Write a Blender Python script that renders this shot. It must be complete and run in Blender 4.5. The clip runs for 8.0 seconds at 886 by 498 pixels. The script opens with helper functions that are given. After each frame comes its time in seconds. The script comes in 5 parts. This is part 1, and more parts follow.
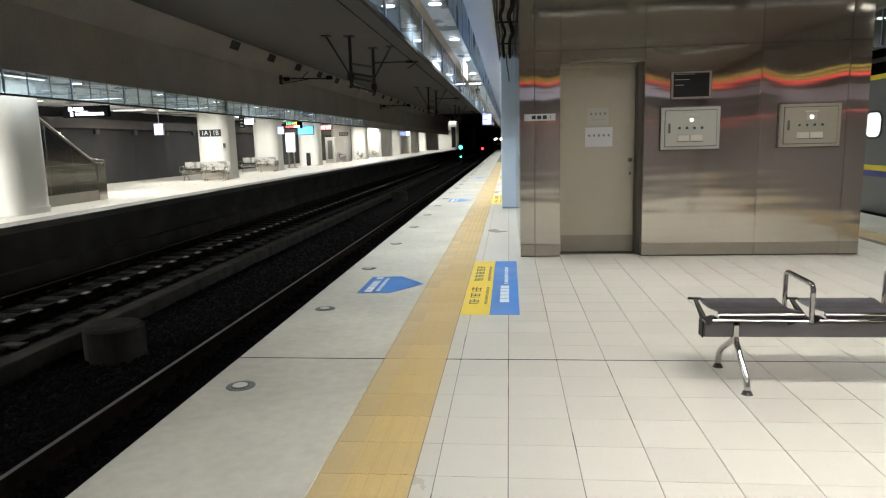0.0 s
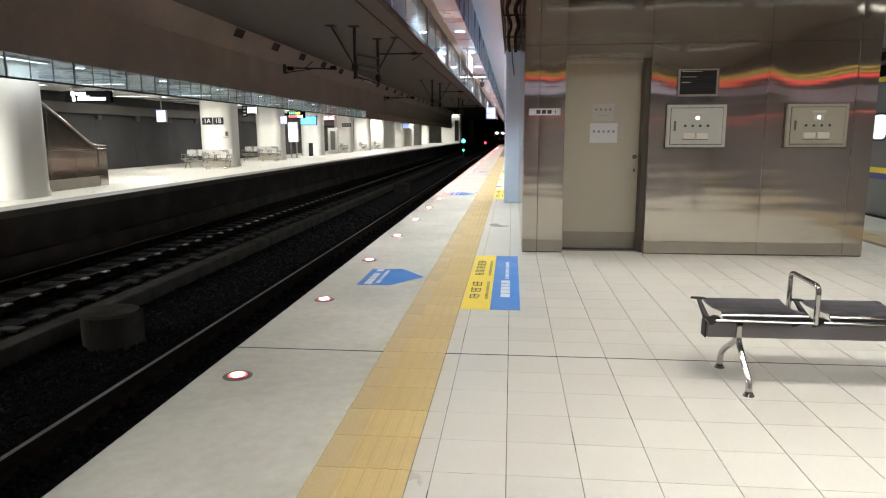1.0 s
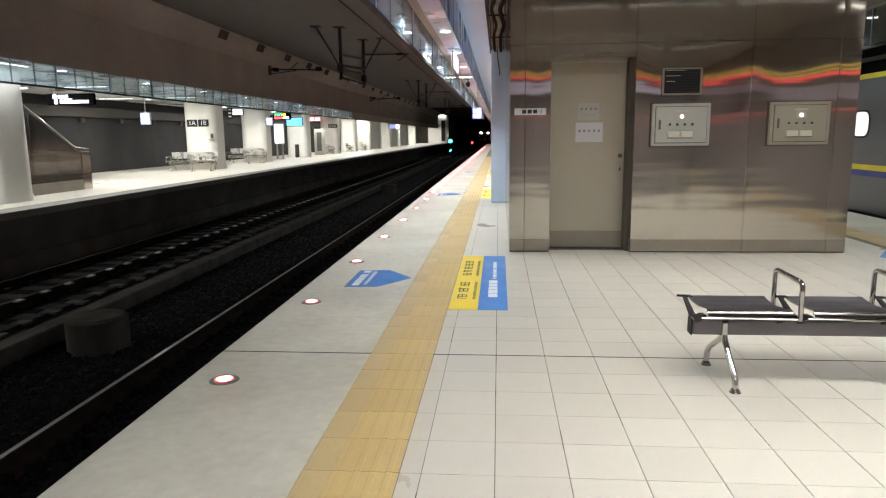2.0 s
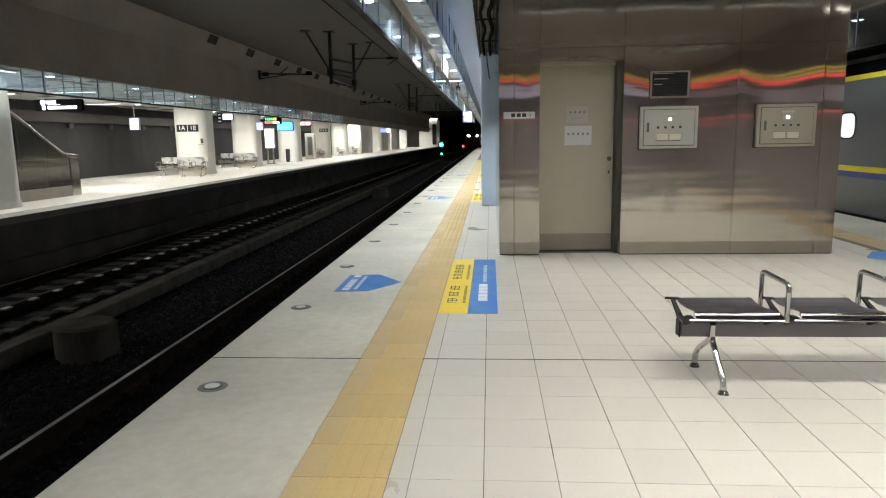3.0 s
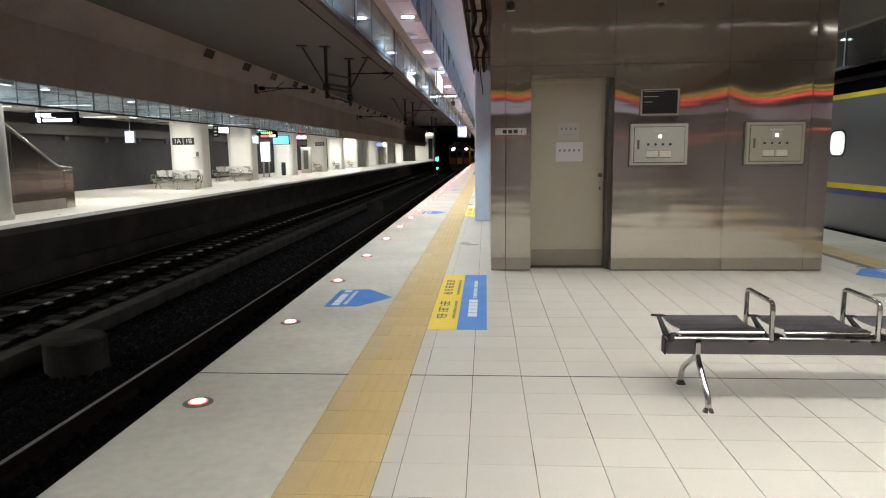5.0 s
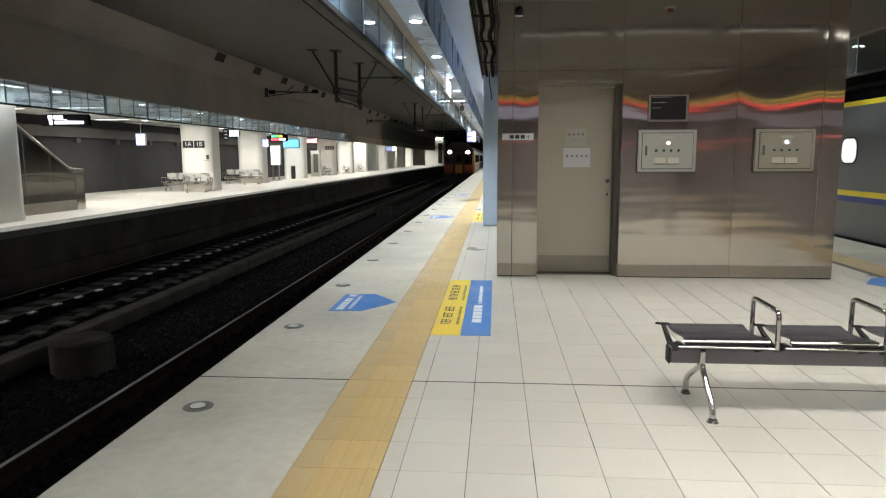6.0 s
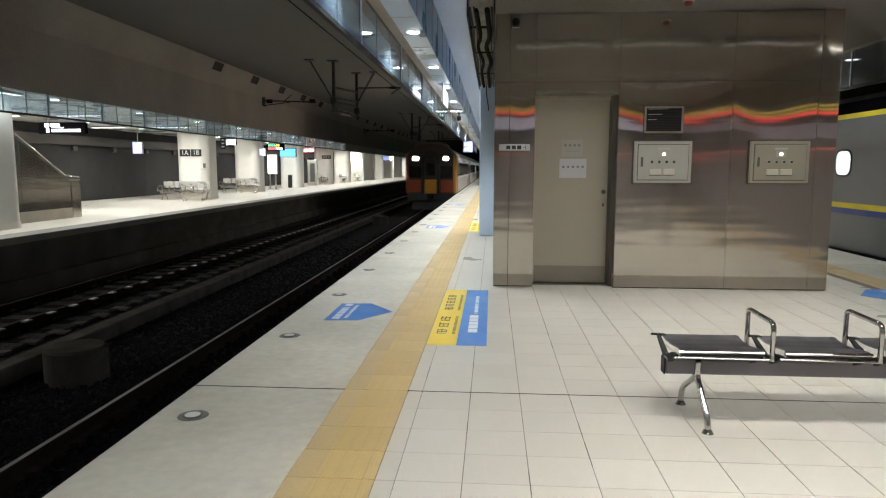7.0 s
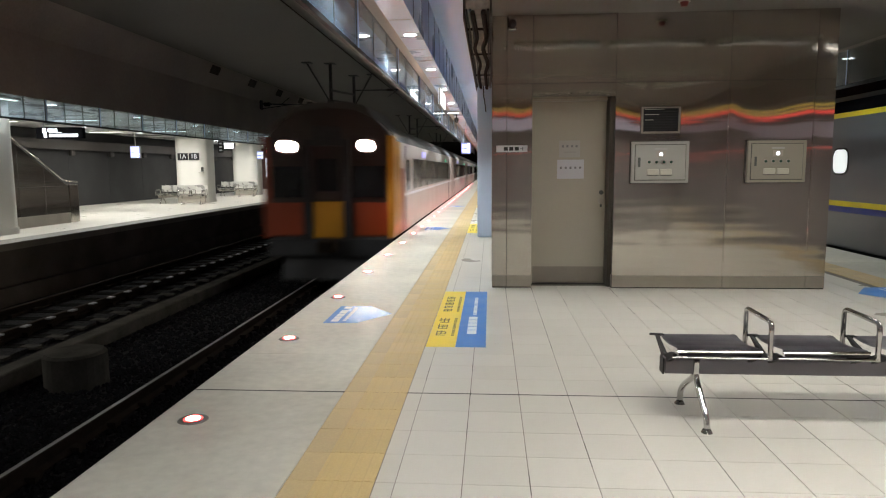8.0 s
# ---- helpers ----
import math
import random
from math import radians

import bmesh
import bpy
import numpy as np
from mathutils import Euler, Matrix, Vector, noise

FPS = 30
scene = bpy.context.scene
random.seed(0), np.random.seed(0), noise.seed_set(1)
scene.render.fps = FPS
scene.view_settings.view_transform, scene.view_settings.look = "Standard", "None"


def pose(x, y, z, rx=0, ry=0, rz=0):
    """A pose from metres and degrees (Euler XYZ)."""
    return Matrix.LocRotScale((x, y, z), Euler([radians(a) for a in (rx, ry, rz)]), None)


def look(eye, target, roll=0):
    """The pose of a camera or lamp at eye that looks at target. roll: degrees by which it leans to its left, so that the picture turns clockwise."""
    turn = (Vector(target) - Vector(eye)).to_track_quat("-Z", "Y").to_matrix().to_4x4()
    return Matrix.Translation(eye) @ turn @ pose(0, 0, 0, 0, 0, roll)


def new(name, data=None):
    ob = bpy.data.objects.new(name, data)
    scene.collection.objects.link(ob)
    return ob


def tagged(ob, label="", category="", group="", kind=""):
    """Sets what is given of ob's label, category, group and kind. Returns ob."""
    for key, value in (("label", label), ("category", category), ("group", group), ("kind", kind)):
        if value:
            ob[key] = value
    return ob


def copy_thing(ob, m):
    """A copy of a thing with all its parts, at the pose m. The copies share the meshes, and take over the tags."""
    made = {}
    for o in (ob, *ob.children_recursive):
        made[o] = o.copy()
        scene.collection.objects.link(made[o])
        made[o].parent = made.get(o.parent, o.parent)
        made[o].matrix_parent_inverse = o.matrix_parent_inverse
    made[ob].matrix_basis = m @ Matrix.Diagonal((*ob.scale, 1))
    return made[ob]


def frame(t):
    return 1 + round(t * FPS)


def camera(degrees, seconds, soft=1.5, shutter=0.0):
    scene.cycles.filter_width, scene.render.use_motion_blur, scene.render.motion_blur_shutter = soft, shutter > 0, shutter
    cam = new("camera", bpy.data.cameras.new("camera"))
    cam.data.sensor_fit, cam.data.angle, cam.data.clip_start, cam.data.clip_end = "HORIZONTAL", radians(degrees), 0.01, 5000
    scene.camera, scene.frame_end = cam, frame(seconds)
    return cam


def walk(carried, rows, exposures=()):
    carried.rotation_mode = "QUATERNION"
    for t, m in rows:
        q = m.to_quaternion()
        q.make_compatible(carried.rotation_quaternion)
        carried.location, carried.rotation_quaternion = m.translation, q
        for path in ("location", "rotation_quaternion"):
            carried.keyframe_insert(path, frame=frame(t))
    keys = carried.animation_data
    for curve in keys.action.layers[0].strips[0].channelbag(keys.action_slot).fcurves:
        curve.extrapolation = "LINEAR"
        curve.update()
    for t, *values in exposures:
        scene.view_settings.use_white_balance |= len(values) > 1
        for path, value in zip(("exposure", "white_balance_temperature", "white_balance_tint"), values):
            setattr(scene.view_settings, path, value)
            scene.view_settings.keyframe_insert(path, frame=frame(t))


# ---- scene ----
cam = camera(67.2, 8.0, soft=1.15, shutter=0.9)
PATH = [
    (0, (0.016, -4.057, 1.363), (-0.1839, -2.0927, 1.0464), -1.45),
    (0.5, (0.005, -4.024, 1.357), (-0.2007, -2.0612, 1.0358), -0.52),
    (1, (0.005, -4.016, 1.355), (-0.1962, -2.0546, 1.0189), -0.19),
    (1.5, (0.009, -4.012, 1.356), (-0.1769, -2.0494, 1.0181), -0.34),
    (3, (0.032, -4.008, 1.363), (-0.1097, -2.0397, 1.0371), -0.98),
    (3.5, (0.066, -4.006, 1.365), (-0.0820, -2.0377, 1.0449), -0.78),
    (4, (0.098, -4.006, 1.365), (-0.1139, -2.0411, 1.0565), -0.26),
    (4.5, (0.071, -4.026, 1.376), (-0.0493, -2.0510, 1.0848), -0.76),
    (6, (0.120, -3.987, 1.381), (-0.0364, -2.0118, 1.1096), -0.24),
    (6.5, (0.118, -4.000, 1.385), (-0.0344, -2.0212, 1.1362), -0.05),
    (7, (0.120, -3.997, 1.383), (-0.0254, -2.0171, 1.1405), 0.08),
    (7.5, (0.123, -4.005, 1.382), (-0.0177, -2.0241, 1.1421), -0.04),
    (8, (0.123, -4.005, 1.387), (-0.0186, -2.0240, 1.1491), -0.40),
]
EXPOSURES = [(0.0, 0.30), (0.5, 0.35), (1.5, 0.33), (3.0, 0.24), (3.5, 0.26), (4.0, 0.31), (4.5, 0.17), (6.0, 0.18), (7.0, 0.15), (7.5, 0.11), (8.0, -0.03)]
walk(cam, [(t, look(eye, target, roll)) for t, eye, target, roll in PATH], EXPOSURES)

# ---------------------------------------------------------------- light
world = bpy.data.worlds.new("world")
scene.world = world
world.use_nodes = True
world.node_tree.nodes["Background"].inputs[0].default_value = (0.0, 0.0, 0.0, 1)
world.node_tree.nodes["Background"].inputs[1].default_value = 0.0


def ceiling_lamp(kind, x, y, z, power, colour, sx=0.15, sy=0.15, spread=120):
    """Light of one fitting, thrown down: an area lamp for a tube fitting, a spot for a downlight."""
    d = bpy.data.lights.new("lamp", kind)
    d.energy, d.color = power, colour
    if kind == "AREA":
        d.shape, d.size, d.size_y, d.spread = "RECTANGLE", sx, sy, radians(spread)
    else:
        d.spot_size, d.spot_blend, d.shadow_soft_size = radians(spread), 0.5, 0.07
    o = new("lamp", d)
    o.location = (x, y, z)
    return o


WARM, COOL = (1.0, 0.985, 0.925), (0.92, 0.98, 1.0)
for y, power in ((-9.0, 52), (-5.1, 74), (-1.55, 96), (2.05, 58), (12.0, 170), (18.0, 180), (25.0, 200), (33.0, 210), (43.0, 200), (56.0, 220), (72.0, 220)):
    ceiling_lamp("AREA", 2.4, y, 3.03, power, WARM, 4.0, 0.16, 135)
for k in range(-3, 5):
    ceiling_lamp("SPOT", -0.87, 4.44 + 2.9 * k, 3.02, 60 if k < 0 else (215 if k < 1 else 360), COOL, spread=125)
# further downlights without modelled fittings, added to brighten the far end
for y in (21.0, 28.0, 36.0, 46.0, 58.0, 72.0):
    ceiling_lamp("SPOT", -0.87, y, 3.02, 330, COOL, spread=150)
for k in range(5):
    ceiling_lamp("SPOT", 5.05, 1.5 + 2.9 * k, 3.06, 74, COOL, spread=140)
for y in (-2.0, 4.5, 11.5, 16.0, 22.0, 30.0, 38.0, 46.0, 54.0, 62.0, 72.0, 84.0, 98.0, 110.0):
    ceiling_lamp("AREA", -12.8, y, 2.92, 215 if y > 8 else 600, WARM, 4.5, 0.2, 175)

for y in (3.86, 7.78, 11.7, 15.62):
    ceiling_lamp("SPOT", -10.45, y, 2.95, 60 if y > 9 else 130, COOL, spread=105)

ceiling_lamp("AREA", -10.3, 9.6, 2.925, 9, COOL, 0.12, 1.4, 170)

# ---------------------------------------------------------------- materials
def mat(name, base, rough=0.5, metal=0.0, var=0.15, scale=3.0, fine=60.0, bump=0.1, dist=0.004, rvar=0.1, piece=0.0, stretch=(1, 1, 1), coat=0.0):
    """A plain surface with variation at two scales, in object space."""
    m = bpy.data.materials.new(name)
    m.use_nodes = True
    nt = m.node_tree
    n, ln = nt.nodes, nt.links.new
    p = n["Principled BSDF"]
    tc = n.new("ShaderNodeTexCoord")
    mp = n.new("ShaderNodeMapping")
    mp.inputs["Scale"].default_value = stretch
    ln(tc.outputs["Object"], mp.inputs["Vector"])
    a, b = n.new("ShaderNodeTexNoise"), n.new("ShaderNodeTexNoise")
    a.inputs["Scale"].default_value, a.inputs["Detail"].default_value = scale, 5
    b.inputs["Scale"].default_value, b.inputs["Detail"].default_value = fine, 3
    ln(mp.outputs[0], a.inputs["Vector"])
    ln(mp.outputs[0], b.inputs["Vector"])
    mix = n.new("ShaderNodeMath")
    mix.operation = "MULTIPLY_ADD"
    mix.inputs[1].default_value = 0.35
    ln(b.outputs["Fac"], mix.inputs[0])
    ln(a.outputs["Fac"], mix.inputs[2])
    ramp = n.new("ShaderNodeMapRange")
    ramp.inputs["From Min"].default_value, ramp.inputs["From Max"].default_value = 0.35, 1.0
    ramp.inputs["To Min"].default_value, ramp.inputs["To Max"].default_value = 1 - var, 1 + var
    ln(mix.outputs[0], ramp.inputs["Value"])
    out = ramp.outputs[0]
    if piece:
        oi = n.new("ShaderNodeObjectInfo")
        pr = n.new("ShaderNodeMapRange")
        pr.inputs["To Min"].default_value, pr.inputs["To Max"].default_value = 1 - piece, 1 + piece
        ln(oi.outputs["Random"], pr.inputs["Value"])
        mul = n.new("ShaderNodeMath")
        mul.operation = "MULTIPLY"
        ln(out, mul.inputs[0])
        ln(pr.outputs[0], mul.inputs[1])
        out = mul.outputs[0]
    col = n.new("ShaderNodeVectorMath")
    col.operation = "SCALE"
    col.inputs[0].default_value = base
    ln(out, col.inputs["Scale"])
    ln(col.outputs[0], p.inputs["Base Color"])
    rr = n.new("ShaderNodeMapRange")
    rr.inputs["From Min"].default_value, rr.inputs["From Max"].default_value = 0.3, 0.7
    rr.inputs["To Min"].default_value, rr.inputs["To Max"].default_value = max(rough - rvar, 0.02), min(rough + rvar, 1)
    ln(a.outputs["Fac"], rr.inputs["Value"])
    ln(rr.outputs[0], p.inputs["Roughness"])
    p.inputs["Metallic"].default_value = metal
    p.inputs["Coat Weight"].default_value = coat
    if bump:
        bp = n.new("ShaderNodeBump")
        bp.inputs["Strength"].default_value, bp.inputs["Distance"].default_value = bump, dist
        ln(b.outputs["Fac"], bp.inputs["Height"])
        ln(bp.outputs[0], p.inputs["Normal"])
    return m


def sheet_steel(name, base, rough, wave, low_rough=0.2, ripple=0.05):
    """Brushed stainless sheet that buckles a little, so that its reflections wander."""
    m = mat(name, base, rough, 1.0, 0.08, 0.6, 40.0, 0, 0, 0.02)
    n, ln = m.node_tree.nodes, m.node_tree.links.new
    p = n["Principled BSDF"]
    tc = n.new("ShaderNodeTexCoord")
    sc = n.new("ShaderNodeMapping")
    sc.inputs["Scale"].default_value = (1.25, 1.25, 0.4)
    ln(tc.outputs["Object"], sc.inputs["Vector"])
    big = n.new("ShaderNodeTexNoise")
    big.inputs["Scale"].default_value, big.inputs["Detail"].default_value = 1.3, 1
    ln(sc.outputs[0], big.inputs["Vector"])
    b1 = n.new("ShaderNodeBump")
    b1.inputs["Strength"].default_value, b1.inputs["Distance"].default_value = 1.0, wave
    ln(big.outputs["Fac"], b1.inputs["Height"])
    rip = n.new("ShaderNodeMapping")
    rip.inputs["Scale"].default_value = (0.42, 0.42, 3.4)
    ln(tc.outputs["Object"], rip.inputs["Vector"])
    small = n.new("ShaderNodeTexNoise")
    small.inputs["Scale"].default_value, small.inputs["Detail"].default_value = 1.6, 1
    ln(rip.outputs[0], small.inputs["Vector"])
    b3 = n.new("ShaderNodeBump")
    b3.inputs["Strength"].default_value, b3.inputs["Distance"].default_value = 1.0, wave * ripple
    xyz, low, mul = n.new("ShaderNodeSeparateXYZ"), n.new("ShaderNodeMapRange"), n.new("ShaderNodeMath")
    # the sheets are knocked about more in their lower half
    low.inputs["From Min"].default_value, low.inputs["From Max"].default_value = 1.9, 1.1
    low.inputs["To Min"].default_value, low.inputs["To Max"].default_value = 0.02, 1.0
    mul.operation = "MULTIPLY"
    ln(tc.outputs["Object"], xyz.inputs[0])
    ln(xyz.outputs["Z"], low.inputs["Value"])
    ln(small.outputs["Fac"], mul.inputs[0])
    ln(low.outputs[0], mul.inputs[1])
    ln(mul.outputs[0], b3.inputs["Height"])
    ln(b1.outputs[0], b3.inputs["Normal"])
    # and scuffed dull there by passing luggage
    dull = n.new("ShaderNodeMapRange")
    dull.inputs["From Min"].default_value, dull.inputs["From Max"].default_value = 1.80, 1.15
    dull.inputs["To Min"].default_value, dull.inputs["To Max"].default_value = rough, low_rough
    ln(xyz.outputs["Z"], dull.inputs["Value"])
    # the top course was never polished
    top, add = n.new("ShaderNodeMapRange"), n.new("ShaderNodeMath")
    top.inputs["From Min"].default_value, top.inputs["From Max"].default_value = 2.30, 2.45
    top.inputs["To Min"].default_value, top.inputs["To Max"].default_value = 0.0, 0.045
    add.operation = "ADD"
    ln(xyz.outputs["Z"], top.inputs["Value"])
    ln(dull.outputs[0], add.inputs[0])
    ln(top.outputs[0], add.inputs[1])
    ln(add.outputs[0], p.inputs["Roughness"])
    br = n.new("ShaderNodeMapping")
    br.inputs["Scale"].default_value = (2, 2, 300)
    ln(tc.outputs["Object"], br.inputs["Vector"])
    fine = n.new("ShaderNodeTexNoise")
    fine.inputs["Scale"].default_value = 1.5
    ln(br.outputs[0], fine.inputs["Vector"])
    b2 = n.new("ShaderNodeBump")
    b2.inputs["Strength"].default_value, b2.inputs["Distance"].default_value = 0.02, 0.0006
    ln(fine.outputs["Fac"], b2.inputs["Height"])
    ln(b3.outputs[0], b2.inputs["Normal"])
    ln(b2.outputs[0], p.inputs["Normal"])
    return m


def glow(name, colour, strength):
    m = bpy.data.materials.new(name)
    m.use_nodes = True
    p = m.node_tree.nodes["Principled BSDF"]
    p.inputs["Base Color"].default_value = (*[0.6 * c + 0.1 for c in colour], 1)
    p.inputs["Emission Color"].default_value = (*colour, 1)
    p.inputs["Emission Strength"].default_value = strength
    p.inputs["Roughness"].default_value = 0.4
    return m


def clear_glass(name, dust_glare_lo, dust_glare_hi, tint=(0.85, 0.92, 0.95)):
    m = bpy.data.materials.new(name)
    m.use_nodes = True
    n, ln = m.node_tree.nodes, m.node_tree.links.new
    n.remove(n["Principled BSDF"])
    tr, gl, mx, lw = n.new("ShaderNodeBsdfTransparent"), n.new("ShaderNodeBsdfGlossy"), n.new("ShaderNodeMixShader"), n.new("ShaderNodeLayerWeight")
    pw, ma = n.new("ShaderNodeMath"), n.new("ShaderNodeMath")
    pw.operation, ma.operation = "POWER", "MULTIPLY_ADD"
    pw.inputs[1].default_value = 3.0
    ma.inputs[1].default_value, ma.inputs[2].default_value = 0.8, 0.06
    tr.inputs["Color"].default_value = (*tint, 1)
    gl.inputs["Roughness"].default_value = 0.04
    lw.inputs["Blend"].default_value = 0.5
    ln(lw.outputs["Facing"], pw.inputs[0])
    ln(pw.outputs[0], ma.inputs[0])
    ln(ma.outputs[0], mx.inputs["Fac"])
    # a film of dust, tinted blue to hold some of the mirrored light too
    df, dust, noise, rng = n.new("ShaderNodeBsdfTranslucent"), n.new("ShaderNodeMixShader"), n.new("ShaderNodeTexNoise"), n.new("ShaderNodeMapRange")
    d2, both = n.new("ShaderNodeBsdfDiffuse"), n.new("ShaderNodeMixShader")
    df.inputs["Color"].default_value = d2.inputs["Color"].default_value = (0.56, 0.76, 0.94, 1)
    noise.inputs["Scale"].default_value = 1.1
    rng.inputs["To Min"].default_value, rng.inputs["To Max"].default_value = dust_glare_lo, dust_glare_hi
    ln(noise.outputs["Fac"], rng.inputs["Value"])
    ln(rng.outputs[0], dust.inputs["Fac"])
    ln(df.outputs[0], both.inputs[1])
    ln(d2.outputs[0], both.inputs[2])
    ln(tr.outputs[0], dust.inputs[1])
    ln(both.outputs[0], dust.inputs[2])
    ln(dust.outputs[0], mx.inputs[1])
    ln(gl.outputs[0], mx.inputs[2])
    ln(mx.outputs[0], n["Material Output"].inputs["Surface"])
    return m


def dusty(m):
    """Thick brake dust: no sheen."""
    m.node_tree.nodes["Principled BSDF"].inputs["Specular IOR Level"].default_value = 0.0
    return m


TILE = mat("pale floor tile", (0.557, 0.534, 0.478), 0.36, 0, 0.07, 1.4, 90, 0.05, 0.002, 0.1, 0.035)
# stone colour includes the low light down in the track pit
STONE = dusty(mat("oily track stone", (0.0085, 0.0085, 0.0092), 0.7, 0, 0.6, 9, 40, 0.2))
GROUT = mat("grey grout", (0.20, 0.18, 0.155), 0.9, 0, 0.3, 4, 120, 0.3)
SLAB = mat("pale concrete slab", (0.52, 0.503, 0.435), 0.55, 0, 0.32, 0.9, 14, 0.03, 0.002, 0.12, 0.05)
TACTILE = mat("yellow tactile tile", (0.54, 0.395, 0.165), 0.55, 0, 0.16, 2.2, 80, 0.12, 0.003, 0.1, 0.06)
TACTILE_WORN = mat("worn tan border tile", (0.515, 0.39, 0.195), 0.55, 0, 0.2, 2.6, 70, 0.1, 0.003, 0.1, 0.08)
JOINT = mat("dark joint", (0.025, 0.023, 0.02), 0.8)
JOINT_DIRT = mat("packed joint dirt", (0.055, 0.05, 0.042), 0.9, 0, 0.4, 6, 60, 0.2)
CONCRETE = mat("grey concrete", (0.20, 0.19, 0.17), 0.8, 0, 0.3, 1.2, 40, 0.3, 0.01)
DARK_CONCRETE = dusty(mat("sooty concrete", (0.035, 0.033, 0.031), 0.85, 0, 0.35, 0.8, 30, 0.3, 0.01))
# near black, since the pit's shade is put into the colour
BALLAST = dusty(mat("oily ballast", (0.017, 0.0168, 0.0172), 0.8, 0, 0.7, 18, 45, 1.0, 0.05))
RAIL = mat("worn rail steel", (0.10, 0.094, 0.09), 0.45, 0.9, 0.3, 6, 60, 0.1)
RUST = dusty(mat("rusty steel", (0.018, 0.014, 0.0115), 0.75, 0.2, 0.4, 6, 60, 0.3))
# far below concrete's own tone: shade of the pit and platform edge included
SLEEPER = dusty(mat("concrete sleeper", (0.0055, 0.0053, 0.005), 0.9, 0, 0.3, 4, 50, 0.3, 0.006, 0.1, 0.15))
LIT_SLEEPER_END = dusty(mat("grimy sleeper end", (0.03, 0.028, 0.026), 0.9, 0, 0.5, 5, 40, 0.3))
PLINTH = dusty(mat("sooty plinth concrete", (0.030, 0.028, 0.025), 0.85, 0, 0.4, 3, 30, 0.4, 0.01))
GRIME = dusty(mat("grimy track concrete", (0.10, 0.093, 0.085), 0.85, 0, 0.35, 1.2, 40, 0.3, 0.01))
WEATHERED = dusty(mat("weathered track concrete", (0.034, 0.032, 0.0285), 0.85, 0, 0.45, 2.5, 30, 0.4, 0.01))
PALE_DASH = mat("pale worn bearing plate", (0.055, 0.054, 0.053), 0.5, 0.2, 0.4, 6, 60, 0.1)
SOFFIT = mat("sooty painted soffit", (0.105, 0.095, 0.085), 0.8, 0, 0.2, 0.35, 12, 0.12, 0.01)
FASCIA = mat("stained painted fascia", (0.345, 0.30, 0.265), 0.75, 0, 0.25, 0.5, 14, 0.12, 0.01)
LIT_FASCIA = mat("pale stained fascia paint", (0.56, 0.50, 0.43), 0.7, 0, 0.25, 0.6, 14, 0.1, 0.01)
CEIL = mat("pale ceiling panel", (0.52, 0.65, 0.90), 0.45, 0.0, 0.08, 0.8, 30, 0.05)
CEIL_STRIP = mat("pale painted metal panel", (0.38, 0.47, 0.60), 0.32, 0.2, 0.08, 1.2, 30, 0.05)
CEIL_METAL = mat("pale metal ceiling panel", (0.66, 0.66, 0.67), 0.30, 0.35, 0.08, 1.2, 30, 0.05)
PLASTER = mat("grey plaster ceiling", (0.185, 0.17, 0.155), 0.75, 0, 0.1, 0.8, 25, 0.1)
WALL = mat("dark grey wall panel", (0.018, 0.0175, 0.0178), 0.85, 0, 0.12, 0.7, 20, 0.08)
WALL_BEAM = mat("dark brown wall beam", (0.04, 0.034, 0.03), 0.6, 0, 0.15, 0.8, 20, 0.08)
PILLAR = mat("white pillar cladding", (0.74, 0.73, 0.68), 0.4, 0, 0.06, 0.8, 30, 0.03)
BLUE_GREY = mat("pale blue painted steel", (0.50, 0.62, 0.78), 0.45, 0, 0.06, 1.5, 30, 0.05)
STEEL = sheet_steel("brushed stainless sheet", (0.57, 0.54, 0.485), 0.045, 0.0055, 0.125, 1.0)
STEEL_FAR = sheet_steel("stainless cladding", (0.54, 0.51, 0.46), 0.14, 0.007, 0.16, 0.3)
SKIRT = mat("scuffed steel skirting", (0.40, 0.37, 0.32), 0.3, 0.9, 0.12, 2, 60, 0.03, 0.002, 0.03)
SEAM = mat("dark seam", (0.06, 0.055, 0.05), 0.6)
DOOR = mat("beige painted door", (0.40, 0.37, 0.295), 0.5, 0, 0.05, 1.0, 60, 0.04)
DOOR_KICK = mat("worn kick plate", (0.27, 0.245, 0.205), 0.45, 0.3, 0.15, 3, 60, 0.05)
SHADED_JAMB = mat("shadowed jamb steel", (0.10, 0.09, 0.075), 0.5, 0.3, 0.15, 3, 60, 0.05)
KICK = mat("scuffed steel kick plate", (0.42, 0.39, 0.34), 0.42, 0.75, 0.15, 3, 60, 0.05)
CHROME = mat("polished chrome", (0.53, 0.52, 0.505), 0.14, 1.0, 0.05, 3, 60, 0.0)
CHROME_SEAT = mat("pale steel seat", (0.62, 0.61, 0.58), 0.3, 0.5, 0.06, 3, 60, 0.03)
SEAT = mat("dark perforated steel seat", (0.10, 0.093, 0.107), 0.45, 0.45, 0.1, 4, 90, 0.05)
BEAM = mat("grey powder-coated beam", (0.16, 0.15, 0.165), 0.42, 0.3, 0.1, 3, 80, 0.05)
BLACK = mat("matt black steel", (0.010, 0.010, 0.011), 0.7, 0, 0.3, 4, 50, 0.05)
SIGN_BLACK = dusty(mat("matt black sign case", (0.006, 0.006, 0.007), 0.9))
GREY_BOX = mat("light grey cabinet paint", (0.36, 0.36, 0.325), 0.42, 0, 0.05, 2, 60, 0.03)
CREAM = mat("cream plastic", (0.50, 0.485, 0.41), 0.4)
PAPER = mat("white paper", (0.56, 0.57, 0.60), 0.6, 0, 0.04)
PAPER_OLD = mat("greyed paper", (0.42, 0.41, 0.375), 0.6, 0, 0.05)
INK = mat("black ink", (0.02, 0.02, 0.02), 0.6)
